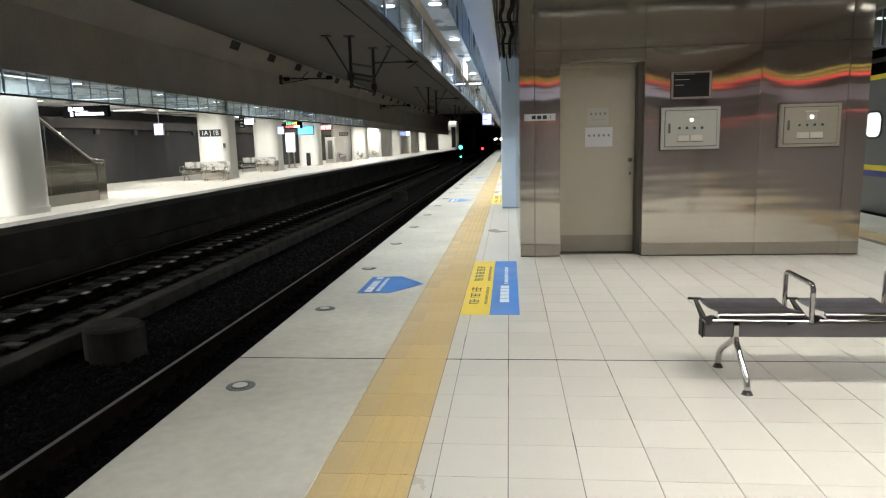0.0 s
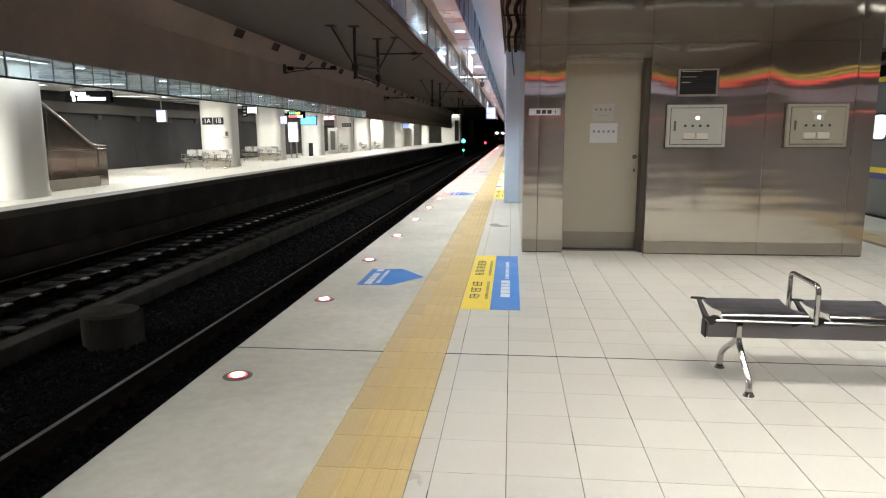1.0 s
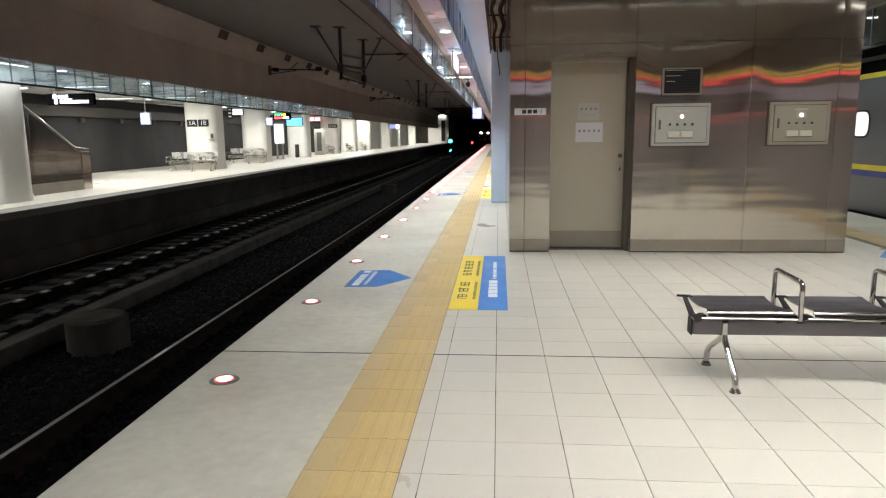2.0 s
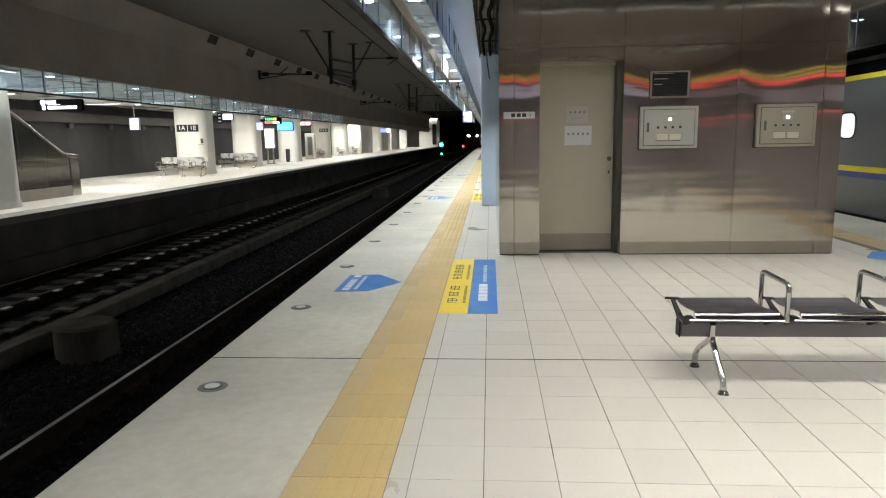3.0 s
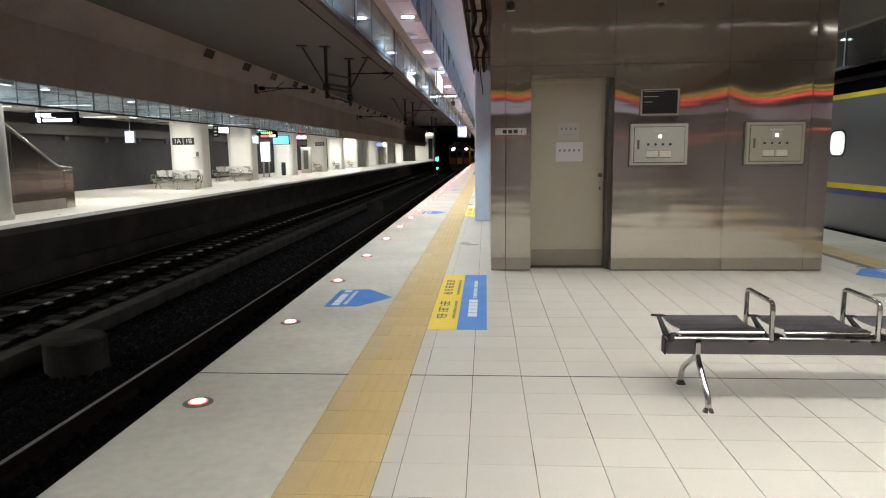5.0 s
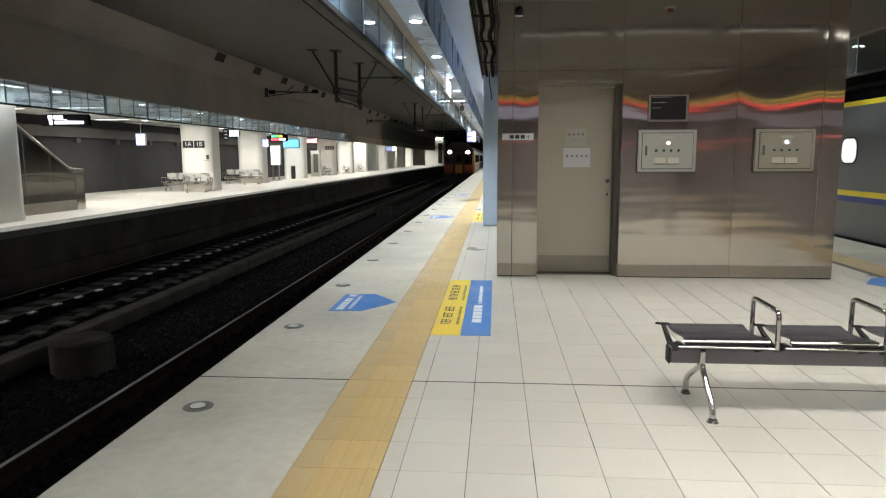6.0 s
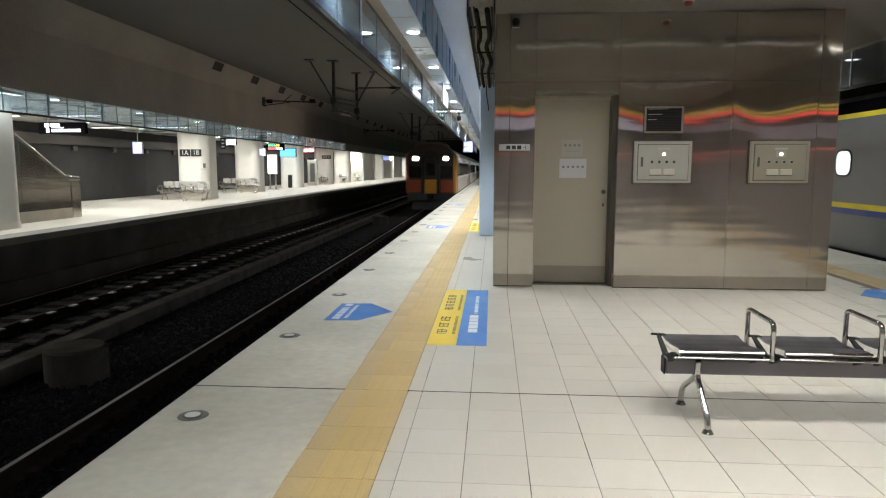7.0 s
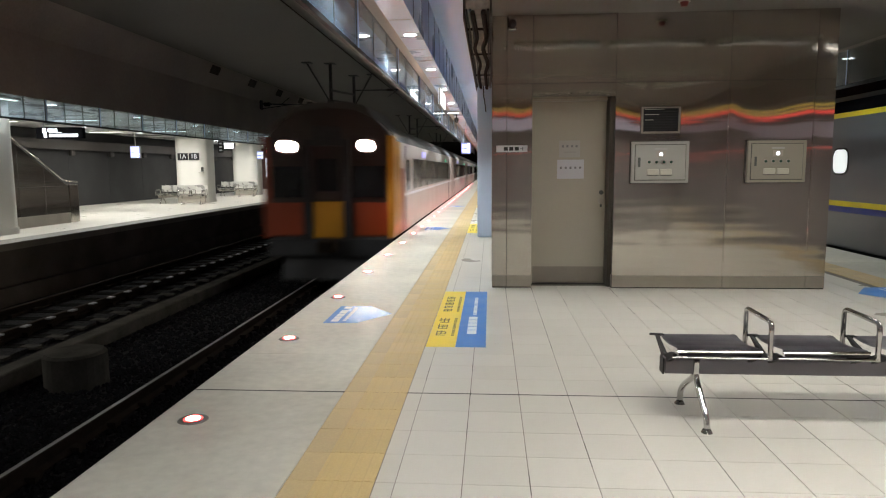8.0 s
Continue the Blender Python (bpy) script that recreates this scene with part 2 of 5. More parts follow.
FADED_INK = mat("faded ink", (0.20, 0.20, 0.21), 0.6)
PAPER_GREY = mat("pale grey print", (0.36, 0.35, 0.32), 0.6)
WHITE = mat("white print", (0.75, 0.77, 0.8), 0.5, 0, 0.1, 6, 60, 0)
BLUE = mat("blue floor film", (0.055, 0.215, 0.60), 0.42, 0, 0.12, 3, 60, 0.02)
YELLOW = mat("yellow floor film", (0.80, 0.60, 0.03), 0.42, 0, 0.1, 3, 60, 0.02)
RING = mat("weathered cast ring", (0.13, 0.135, 0.125), 0.5, 0.2, 0.3, 8, 80, 0.1)
GUNMETAL = mat("dark cast ring", (0.09, 0.10, 0.09), 0.5, 0.3, 0.2, 8, 80, 0.1)
LENS = mat("clear grey lens", (0.72, 0.74, 0.72), 0.15, 0.0, 0.05)
GLASS = clear_glass("dusty sheet glass", 0.14, 0.42)
GLASS_DARK = clear_glass("clear dark sheet glass", 0.01, 0.07)
GLASS_FAR = clear_glass("clear sheet glass", 0.05, 0.24)
TUBE = glow("louvred fluorescent diffuser", (1.0, 0.97, 0.92), 0.85)
TUBE_FAR = glow("fluorescent diffuser", (1.0, 0.97, 0.92), 3.5)
TUBE_COOL = glow("cool downlight diffuser", (0.90, 0.97, 1.0), 9.0)
RED_GLOW = glow("red signal glow", (1.0, 0.11, 0.10), 260.0)
RED_SIGNAL = glow("red railway signal glow", (1.0, 0.035, 0.05), 9.0)
RED_RIM = glow("red rim glow", (1.0, 0.05, 0.05), 3.2)
LED = glow("white indicator glow", (0.85, 0.95, 1.0), 4.0)
GREEN = glow("green signal glow", (0.05, 1.0, 0.62), 9.0)
SIGN_WHITE = glow("lit white sign", (0.88, 0.93, 1.0), 2.2)
SIGN_BLUE = glow("lit pale blue sign", (0.40, 0.50, 1.0), 0.75)
SIGN_DEEP = glow("lit blue sign field", (0.26, 0.32, 1.0), 0.85)
SCREEN = glow("lit blue screen", (0.12, 0.55, 0.95), 1.5)
SIGN_GREEN = glow("lit green letters", (0.15, 1.0, 0.45), 1.6)
SIGN_RED = glow("lit red letters", (1.0, 0.1, 0.12), 2.5)
# invented glows out of view, there to be mirrored in the steel
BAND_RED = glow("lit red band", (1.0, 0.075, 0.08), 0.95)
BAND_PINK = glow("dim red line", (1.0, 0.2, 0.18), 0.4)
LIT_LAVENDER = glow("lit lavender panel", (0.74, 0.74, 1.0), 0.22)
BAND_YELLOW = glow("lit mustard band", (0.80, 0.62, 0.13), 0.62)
SIGN_YELLOW = glow("lit yellow band", (1.0, 0.62, 0.05), 2.6)
HEADLIGHT = glow("train headlight", (1.0, 0.86, 0.68), 250.0)


# ---------------------------------------------------------------- makers
def part(name, bm, material, parent=None, label="", smooth=False):
    me = bpy.data.meshes.new(name)
    bmesh.ops.recalc_face_normals(bm, faces=bm.faces[:])
    bm.to_mesh(me)
    bm.free()
    me.materials.append(material)
    if smooth:
        for f in me.polygons:
            f.use_smooth = True
    ob = new(name, me)
    if parent:
        ob.parent = parent
    if label:
        ob["label"] = label
    return ob


def again(ob, parent, m):
    """Another piece on the same mesh."""
    o = new(ob.name.split(".")[0], ob.data)
    o.parent, o.matrix_basis = parent, m
    return o


def thing(name, label, category, m=None, group="", kind=""):
    ob = tagged(new(name), label, category, group, kind)
    ob.empty_display_size = 0.2
    if m:
        ob.matrix_basis = m
    return ob


def structure(ob, label):
    return tagged(ob, label, kind="structure")


def box(bm, x0, x1, y0, y1, z0, z1, bevel=0.0, seg=1):
    r = bmesh.ops.create_cube(bm, size=1.0)
    vs = r["verts"]
    for v in vs:
        v.co = Vector(((x0 + x1) / 2 + v.co.x * (x1 - x0), (y0 + y1) / 2 + v.co.y * (y1 - y0), (z0 + z1) / 2 + v.co.z * (z1 - z0)))
    if bevel:
        es = list({e for v in vs for e in v.link_edges})
        bmesh.ops.bevel(bm, geom=es, offset=bevel, segments=seg, affect="EDGES", profile=0.5)
    return bm


def rod(bm, a, b, r, seg=12, r2=None):
    a, b = Vector(a), Vector(b)
    q = (b - a).to_track_quat("Z", "Y").to_matrix().to_4x4()
    bmesh.ops.create_cone(bm, cap_ends=True, segments=seg, radius1=r, radius2=r if r2 is None else r2, depth=(b - a).length, matrix=Matrix.Translation((a + b) / 2) @ q)
    return bm


def pipe(bm, points, r, seg=10):
    """A bent round bar swept along the points, closed at its ends."""
    q = [Vector(p) for p in points]
    rings, side = [], None
    for i, p in enumerate(q):
        d = (q[min(i + 1, len(q) - 1)] - q[max(i - 1, 0)]).normalized()
        if side is None:
            side = d.orthogonal().normalized()
        side = (side - d * side.dot(d)).normalized()
        up = d.cross(side)
        rings.append([bm.verts.new(p + (side * math.cos(2 * math.pi * k / seg) + up * math.sin(2 * math.pi * k / seg)) * r) for k in range(seg)])
    for a, b in zip(rings, rings[1:]):
        for k in range(seg):
            bm.faces.new((a[k], a[(k + 1) % seg], b[(k + 1) % seg], b[k]))
    bm.faces.new(rings[0][::-1])
    bm.faces.new(rings[-1])
    return bm


def bend(points, n=5):
    """Points of a smooth curve through the given ones."""
    q = [Vector(p) for p in points]
    q = [2 * q[0] - q[1]] + q + [2 * q[-1] - q[-2]]
    out = []
    for a, b, c, d in zip(q, q[1:], q[2:], q[3:]):
        for i in range(n):
            u = i / n
            out.append(0.5 * (2 * b + (c - a) * u + (2 * a - 5 * b + 4 * c - d) * u ** 2 + (3 * b - a - 3 * c + d) * u ** 3))
    return out + [q[-2]]


def arc(c, r, a0, a1, n, u, v):
    """Points on an arc round c in the plane of u and v, angles in degrees."""
    c, u, v = Vector(c), Vector(u), Vector(v)
    return [c + r * (math.cos(radians(a0 + (a1 - a0) * i / n)) * u + math.sin(radians(a0 + (a1 - a0) * i / n)) * v) for i in range(n + 1)]


def prism(bm, outline, axis, a, b):
    """An outline of (u, v) pushed from a to b along x, y or z."""
    def at(u, v, w):
        return {"x": (w, u, v), "y": (u, w, v), "z": (u, v, w)}[axis]
    lo = [bm.verts.new(at(u, v, a)) for u, v in outline]
    hi = [bm.verts.new(at(u, v, b)) for u, v in outline]
    bm.faces.new(lo)
    bm.faces.new(hi[::-1])
    for i in range(len(lo)):
        j = (i + 1) % len(lo)
        bm.faces.new((lo[i], lo[j], hi[j], hi[i]))
    return bm


def rounded(x0, x1, y0, y1, r, n=5):
    pts = []
    for cx, cy, a in ((x1 - r, y1 - r, 0), (x0 + r, y1 - r, 90), (x0 + r, y0 + r, 180), (x1 - r, y0 + r, 270)):
        for i in range(n + 1):
            t = radians(a + 90 * i / n)
            pts.append((cx + r * math.cos(t), cy + r * math.sin(t)))
    return pts


def B(*a, **k):
    return box(bmesh.new(), *a, **k)


def many_boxes(name, boxes, material, parent, kind="stuff"):
    """Many plain boxes in one mesh, for what is past counting."""
    v, f = [], []
    for x0, x1, y0, y1, z0, z1 in boxes:
        i = len(v)
        v += [(x0, y0, z0), (x1, y0, z0), (x1, y1, z0), (x0, y1, z0), (x0, y0, z1), (x1, y0, z1), (x1, y1, z1), (x0, y1, z1)]
        f += [(i + 4, i + 5, i + 6, i + 7), (i, i + 1, i + 5, i + 4), (i + 1, i + 2, i + 6, i + 5), (i + 2, i + 3, i + 7, i + 6), (i + 3, i, i + 4, i + 7)]
    me = bpy.data.meshes.new(name)
    me.from_pydata(v, [], f)
    me.materials.append(material)
    ob = new(name, me)
    ob.parent = parent
    return tagged(ob, kind=kind)


# ---------------------------------------------------------------- plan, in metres
EDGE, RIGHT_EDGE, FAR_EDGE = -1.76, 5.98, -9.3
FAR_PLATFORM_END = 118.0
NEAR_END, FAR_END = -14.0, 96.0          # the platforms along y
TUNNEL_END = 365.0
BED, RAIL_TOP = -1.22, -0.99
TRACK_A, TRACK_B, TRACK_C = -3.15, -7.75, 7.5
FACE = 3.755                             # front of the steel equipment room
CEILING, TRACK_CEILING = 3.1, 5.1
GLASS_X, FAR_GLASS_X, RIGHT_GLASS_X = -1.15, -9.9, 5.4
FAR_WALL = -16.6


def build_shell():
    ground = structure(part("ground", B(-30, 30, NEAR_END - 6, TUNNEL_END + 5, BED - 0.6, BED), BALLAST), "ballast and slab of the track bed, coloured dark for the pit's shade")
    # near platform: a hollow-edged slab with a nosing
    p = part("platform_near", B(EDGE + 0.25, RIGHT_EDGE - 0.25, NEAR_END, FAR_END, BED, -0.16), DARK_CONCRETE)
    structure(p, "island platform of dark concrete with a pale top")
    part("subfloor", B(EDGE + 0.03, RIGHT_EDGE - 0.03, NEAR_END, FAR_END, -0.16, -0.005), GROUT, p)
    f = part("platform_far", B(FAR_WALL - 0.2, FAR_EDGE - 0.12, NEAR_END, FAR_PLATFORM_END, BED, -0.14), GRIME)
    structure(f, "far platform with a stained concrete side wall")
    part("nosing", B(FAR_EDGE - 0.6, FAR_EDGE, NEAR_END, FAR_PLATFORM_END, -0.14, -0.001), CONCRETE, f)
    part("paving", B(FAR_WALL - 0.2, FAR_EDGE - 0.605, NEAR_END, FAR_PLATFORM_END, -0.14, 0.0), TILE, f, "pale tiled paving")
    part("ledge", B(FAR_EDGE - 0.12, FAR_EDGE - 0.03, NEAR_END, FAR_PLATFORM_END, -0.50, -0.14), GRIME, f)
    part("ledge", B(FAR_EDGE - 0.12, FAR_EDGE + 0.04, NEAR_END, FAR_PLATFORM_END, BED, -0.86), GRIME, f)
    # soffit over both tracks, haunch and fascias
    s = part("ceiling_track", B(FAR_GLASS_X - 0.2, GLASS_X, NEAR_END, 88.0, TRACK_CEILING, TRACK_CEILING + 0.3), SOFFIT)
    structure(s, "sooty flat soffit over the two tracks")
    w = part("wall_fascia_far", prism(bmesh.new(), [(FAR_GLASS_X - 0.2, 3.0), (FAR_GLASS_X, 3.0), (FAR_GLASS_X + 0.02, 4.35), (FAR_GLASS_X + 0.40, TRACK_CEILING), (FAR_GLASS_X - 0.2, TRACK_CEILING)], "y", NEAR_END, 107.0), FASCIA)
    structure(w, "stained painted fascia beam over the far platform edge")
    w = part("wall_fascia_near", B(GLASS_X, GLASS_X + 0.12, NEAR_END, FAR_END, 3.05, TRACK_CEILING + 0.3), FASCIA)
    structure(w, "painted fascia beam over the platform edge")
    w = part("wall_fascia_right", B(RIGHT_GLASS_X - 0.12, RIGHT_GLASS_X, NEAR_END, FAR_END, 3.1, TRACK_CEILING + 0.3), FASCIA)
    structure(w, "painted fascia beam over the other platform edge")
    # hung low and in paler paint than the other soffit, to mirror as lit
    c = part("ceiling_track_right", B(RIGHT_GLASS_X, 13.0, NEAR_END, TUNNEL_END, 3.7, 3.9), FASCIA)
    structure(c, "soffit over the side track, lowered and lightened as if lit")
    w = part("wall_right", B(10.2, 10.5, NEAR_END, TUNNEL_END, BED, TRACK_CEILING), DARK_CONCRETE)
    structure(w, "dark concrete tunnel wall beyond the side track")
    # ceilings over the near platform
    c = part("ceiling_room_front", B(-0.16, RIGHT_GLASS_X - 0.12, NEAR_END, FAR_END, CEILING, CEILING + 0.2), PLASTER)
    structure(c, "plain grey plaster ceiling over the island platform")
    c = part("ceiling_recess", B(-0.76, -0.16, NEAR_END, FAR_END, 3.72, 3.9), CEIL)
    structure(c, "pale recessed ceiling strip")
    w = part("wall_recess", B(-0.20, -0.16, NEAR_END, FAR_END, CEILING, 3.72), CEIL)
    structure(w, "pale upstand beside the recessed strip")
    # far platform ceiling and wall
    c = part("ceiling_far", B(FAR_WALL - 0.2, FAR_GLASS_X - 0.2, NEAR_END, FAR_PLATFORM_END, 3.0, 3.2), CEIL_METAL)
    structure(c, "pale glossy metal ceiling over the far platform")
    w = part("wall_far", B(FAR_WALL - 0.3, FAR_WALL, NEAR_END, FAR_PLATFORM_END, 0.0, 3.0), WALL)
    structure(w, "dark grey panelled back wall of the far platform")
    for k in range(45):
        part("panel_joint", B(FAR_WALL, FAR_WALL + 0.004, NEAR_END + 2 + 2.8 * k, NEAR_END + 2.04 + 2.8 * k, 0.0, 2.2), BLACK, w)
        part("beam_bracket", B(FAR_WALL, FAR_WALL + 0.14, NEAR_END + 2.0 + 2.8 * k, NEAR_END + 2.3 + 2.8 * k, 2.02, 2.249, bevel=0.03), WALL_BEAM, w)
    part("wall_beam", B(FAR_WALL, FAR_WALL + 0.25, NEAR_END, FAR_PLATFORM_END, 2.25, 2.62), WALL_BEAM, w)
    # ends of the place
    w = part("wall_behind", B(-30, 30, NEAR_END - 0.3, NEAR_END, BED, 5.6), CONCRETE)
    structure(w, "plain concrete end wall behind")
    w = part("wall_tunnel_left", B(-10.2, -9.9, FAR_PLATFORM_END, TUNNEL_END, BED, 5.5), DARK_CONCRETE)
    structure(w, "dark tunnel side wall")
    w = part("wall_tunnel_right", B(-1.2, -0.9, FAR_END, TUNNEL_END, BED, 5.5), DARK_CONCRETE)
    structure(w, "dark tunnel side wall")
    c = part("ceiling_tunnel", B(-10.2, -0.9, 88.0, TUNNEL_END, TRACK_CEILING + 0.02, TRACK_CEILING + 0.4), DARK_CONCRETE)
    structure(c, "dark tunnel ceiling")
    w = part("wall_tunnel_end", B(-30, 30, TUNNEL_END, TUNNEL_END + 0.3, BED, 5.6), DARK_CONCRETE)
    structure(w, "dark tunnel end")
    w = part("wall_far_end", B(-17.0, -9.9, FAR_PLATFORM_END, FAR_PLATFORM_END + 0.4, BED, 5.4), CONCRETE)
    structure(w, "grey end wall of the far platform")


def build_tracks():
    for name, cx, y1 in (("track_main", TRACK_A, TUNNEL_END), ("track_through", TRACK_B, TUNNEL_END), ("track_side", TRACK_C, 90.0)):
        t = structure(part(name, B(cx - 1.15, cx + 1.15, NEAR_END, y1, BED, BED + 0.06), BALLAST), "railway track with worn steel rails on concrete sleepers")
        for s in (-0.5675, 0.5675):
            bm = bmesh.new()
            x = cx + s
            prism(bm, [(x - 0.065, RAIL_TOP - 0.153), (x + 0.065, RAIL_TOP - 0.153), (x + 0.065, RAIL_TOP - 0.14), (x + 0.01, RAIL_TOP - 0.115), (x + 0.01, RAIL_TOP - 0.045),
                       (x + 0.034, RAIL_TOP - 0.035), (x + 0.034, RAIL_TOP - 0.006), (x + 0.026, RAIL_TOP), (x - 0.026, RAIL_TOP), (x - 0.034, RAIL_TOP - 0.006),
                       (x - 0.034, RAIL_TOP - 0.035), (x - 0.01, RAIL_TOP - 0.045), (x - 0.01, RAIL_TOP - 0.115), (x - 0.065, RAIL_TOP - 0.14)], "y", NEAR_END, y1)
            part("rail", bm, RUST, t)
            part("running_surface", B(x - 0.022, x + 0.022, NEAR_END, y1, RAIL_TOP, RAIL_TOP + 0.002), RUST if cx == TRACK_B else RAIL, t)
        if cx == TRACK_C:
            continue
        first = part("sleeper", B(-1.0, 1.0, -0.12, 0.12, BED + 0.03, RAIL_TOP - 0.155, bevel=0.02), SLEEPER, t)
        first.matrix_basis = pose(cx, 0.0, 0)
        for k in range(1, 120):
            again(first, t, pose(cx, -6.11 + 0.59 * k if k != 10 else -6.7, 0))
        clips = []
        for k in range(0, 120):
            y = -6.11 + 0.59 * k
            for s in (-0.5675, 0.5675):
                clips += [(cx + s - 0.14, cx + s - 0.05, y - 0.05, y + 0.05, RAIL_TOP - 0.155, RAIL_TOP - 0.10), (cx + s + 0.05, cx + s + 0.14, y - 0.05, y + 0.05, RAIL_TOP - 0.155, RAIL_TOP - 0.10)]
        many_boxes("rail_clips", clips, RUST, t)
        if cx == TRACK_B:
            # row of small pale dashes along the side of the rail head
            many_boxes("bearing_plates", [(cx + 0.605, cx + 0.70, -6.19 + 0.59 * k, -6.04 + 0.59 * k, RAIL_TOP - 0.02, RAIL_TOP + 0.003) for k in range(120)], PALE_DASH, t)
            # ends are coloured paler than the sleepers, as if light fell on them
            many_boxes("sleeper_ends", [(cx + 1.0, cx + 1.22 + 0.05 * (k % 3), -6.19 + 0.59 * k, -6.03 + 0.59 * k, BED + 0.03, RAIL_TOP - 0.16) for k in range(120)], LIT_SLEEPER_END, t)
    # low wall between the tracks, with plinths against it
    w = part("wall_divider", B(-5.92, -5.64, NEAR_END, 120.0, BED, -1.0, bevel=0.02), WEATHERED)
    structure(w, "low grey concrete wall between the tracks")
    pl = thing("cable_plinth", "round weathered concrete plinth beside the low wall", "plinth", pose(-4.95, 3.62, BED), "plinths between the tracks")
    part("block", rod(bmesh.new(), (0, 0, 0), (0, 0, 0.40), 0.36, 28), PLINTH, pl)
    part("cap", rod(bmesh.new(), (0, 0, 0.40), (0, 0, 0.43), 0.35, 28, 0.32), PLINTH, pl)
    copy_thing(pl, pose(-4.95, 26.0, BED))


def build_gravel():
    """Loose stones over the bed of the main track, each an uneven eight-sided lump."""
    rng = np.random.default_rng(5)
    n = 20000
    x, y = rng.uniform(-5.6, -1.95, n), rng.uniform(-3.5, 1.0, n) + rng.uniform(0, 22.0, n) * rng.uniform(0, 1, n)
    base = np.where(x > -4.3, BED + 0.06, BED)
    keep = (np.abs(x - TRACK_A + 0.5675) > 0.10) & (np.abs(x - TRACK_A - 0.5675) > 0.10)
    x, y, base = x[keep], y[keep], base[keep]
    n = len(x)
    r = rng.uniform(0.018, 0.042, n)
    dirs = np.array([(1, 0, 0), (0, 1, 0), (-1, 0, 0), (0, -1, 0), (0, 0, 0.8), (0, 0, -0.8)])
    co = dirs[None] * rng.uniform(0.6, 1.25, (n, 6, 1)) * r[:, None, None]
    a = rng.uniform(0, 6.28, n)
    ca, sa = np.cos(a)[:, None], np.sin(a)[:, None]
    px, py = co[:, :, 0] * ca - co[:, :, 1] * sa, co[:, :, 0] * sa + co[:, :, 1] * ca
    verts = np.stack([px + x[:, None], py + y[:, None], co[:, :, 2] + (base + r * 0.5)[:, None]], 2).reshape(-1, 3)
    tri = np.array([(0, 1, 4), (1, 2, 4), (2, 3, 4), (3, 0, 4), (1, 0, 5), (2, 1, 5), (3, 2, 5), (0, 3, 5)])
    faces = (tri[None] + 6 * np.arange(n)[:, None, None]).reshape(-1, 3)
    me = bpy.data.meshes.new("gravel")
    me.from_pydata(verts.tolist(), [], faces.tolist())
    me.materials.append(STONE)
    g = new("gravel", me)
    tagged(g, "loose stones of the track bed, coloured dark for the pit's shade", "gravel", kind="stuff")


def build_floor():
    """Top of the island platform: edge slabs, tactile strip and 300 mm tiles."""
    p = bpy.data.objects["platform_near"]
    for k in range(-3, 16):
        part("edge_slab", B(EDGE, -0.795, 6.0 * k + 0.006, 6.0 * k + 0.843, -0.16, 0.0, bevel=0.002), SLAB, p)
        part("edge_slab", B(EDGE, -0.795, 6.0 * k + 0.845, 6.0 * k + 5.994, -0.16, 0.0, bevel=0.002), SLAB, p)
        part("edge_slab", B(5.0, RIGHT_EDGE, 6.0 * k + 0.006, 6.0 * k + 5.994, -0.16, 0.0, bevel=0.006), SLAB, p)
    bm = B(0.131, 0.399, 0.0015, 0.2985, -0.03, 0.001)
    for i in range(4):
        x = 0.162 + 0.066 * i
        prism(bm, [(x - 0.016, 0.001), (x + 0.016, 0.001), (x + 0.010, 0.0032), (x - 0.010, 0.0032)], "y", 0.0015, 0.2985)
    first = part("tactile_tile", bm, TACTILE, p)
    first.matrix_basis = pose(-0.792, 0, 0)
    dull = again(first, p, pose(4.6, -14.1, 0))
    dull.data = first.data.copy()
    dull.data.materials.clear()
    dull.data.materials.append(TACTILE_WORN)
    border = part("border_tile", B(0.001, 0.1295, 0.0015, 0.2985, -0.03, 0.0008), TACTILE_WORN, p)
    border.matrix_basis = pose(-0.792, 0, 0)
    for k in range(-46, 130):
        if k:
            again(first, p, pose(-0.792, 0.3 * k, 0))
            again(border, p, pose(-0.792, 0.3 * k, 0))
        again(border, p, pose(4.6, 0.3 * k, 0))
        again(dull, p, pose(4.6, 0.3 * k, 0))
    for y in (0.0, 12.0, 24.0):
        part("expansion_joint", B(EDGE, RIGHT_EDGE, y - 0.006, y + 0.006, -0.02, 0.0006), JOINT, p)
    tile = part("tile", B(0.0023, 0.2977, 0.0013, 0.2987, -0.02, 0.0), TILE, p)
    tile.matrix_basis = pose(0, 0, 0)
    rest = []
    for j in range(-46, 140):
        for i in range(-1, 16):
            x, y = 0.3 * i, 0.3 * j
            if x + 0.3 > 4.59:
                continue
            if 0.05 < x and x + 0.3 < 3.95 and FACE < y and y + 0.3 < 9.2:
                continue
            if -9 <= j < 13 and i < 12:
                if (i, j) != (0, 0):
                    again(tile, p, pose(x, y, 0))
            else:
                rest.append((x + 0.0023, x + 0.2977, y + 0.0013, y + 0.2987, -0.02, -0.0004))
        rest.append((-0.388, -0.3023, 0.3 * j + 0.0013, 0.3 * j + 0.2987, -0.02, -0.0004))
    many_boxes("tiles", rest, TILE, p)
    # dirt packed into stretches of the joints
    rng = random.Random(11)
    dirt = []
    for _ in range(130):
        i, j, u = rng.randrange(-1, 13), rng.uniform(-9, 12), rng.uniform(0.06, 0.28)
        if rng.random() < 0.6:
            dirt.append((0.3 * i - 0.0022, 0.3 * i + 0.0022, 0.3 * j, 0.3 * j + u, -0.004, -0.0006))
        else:
            x, y = 0.3 * i + rng.uniform(0, 0.1), 0.3 * round(j)
            dirt.append((x, x + u * 0.7, y - 0.0013, y + 0.0013, -0.004, -0.0006))
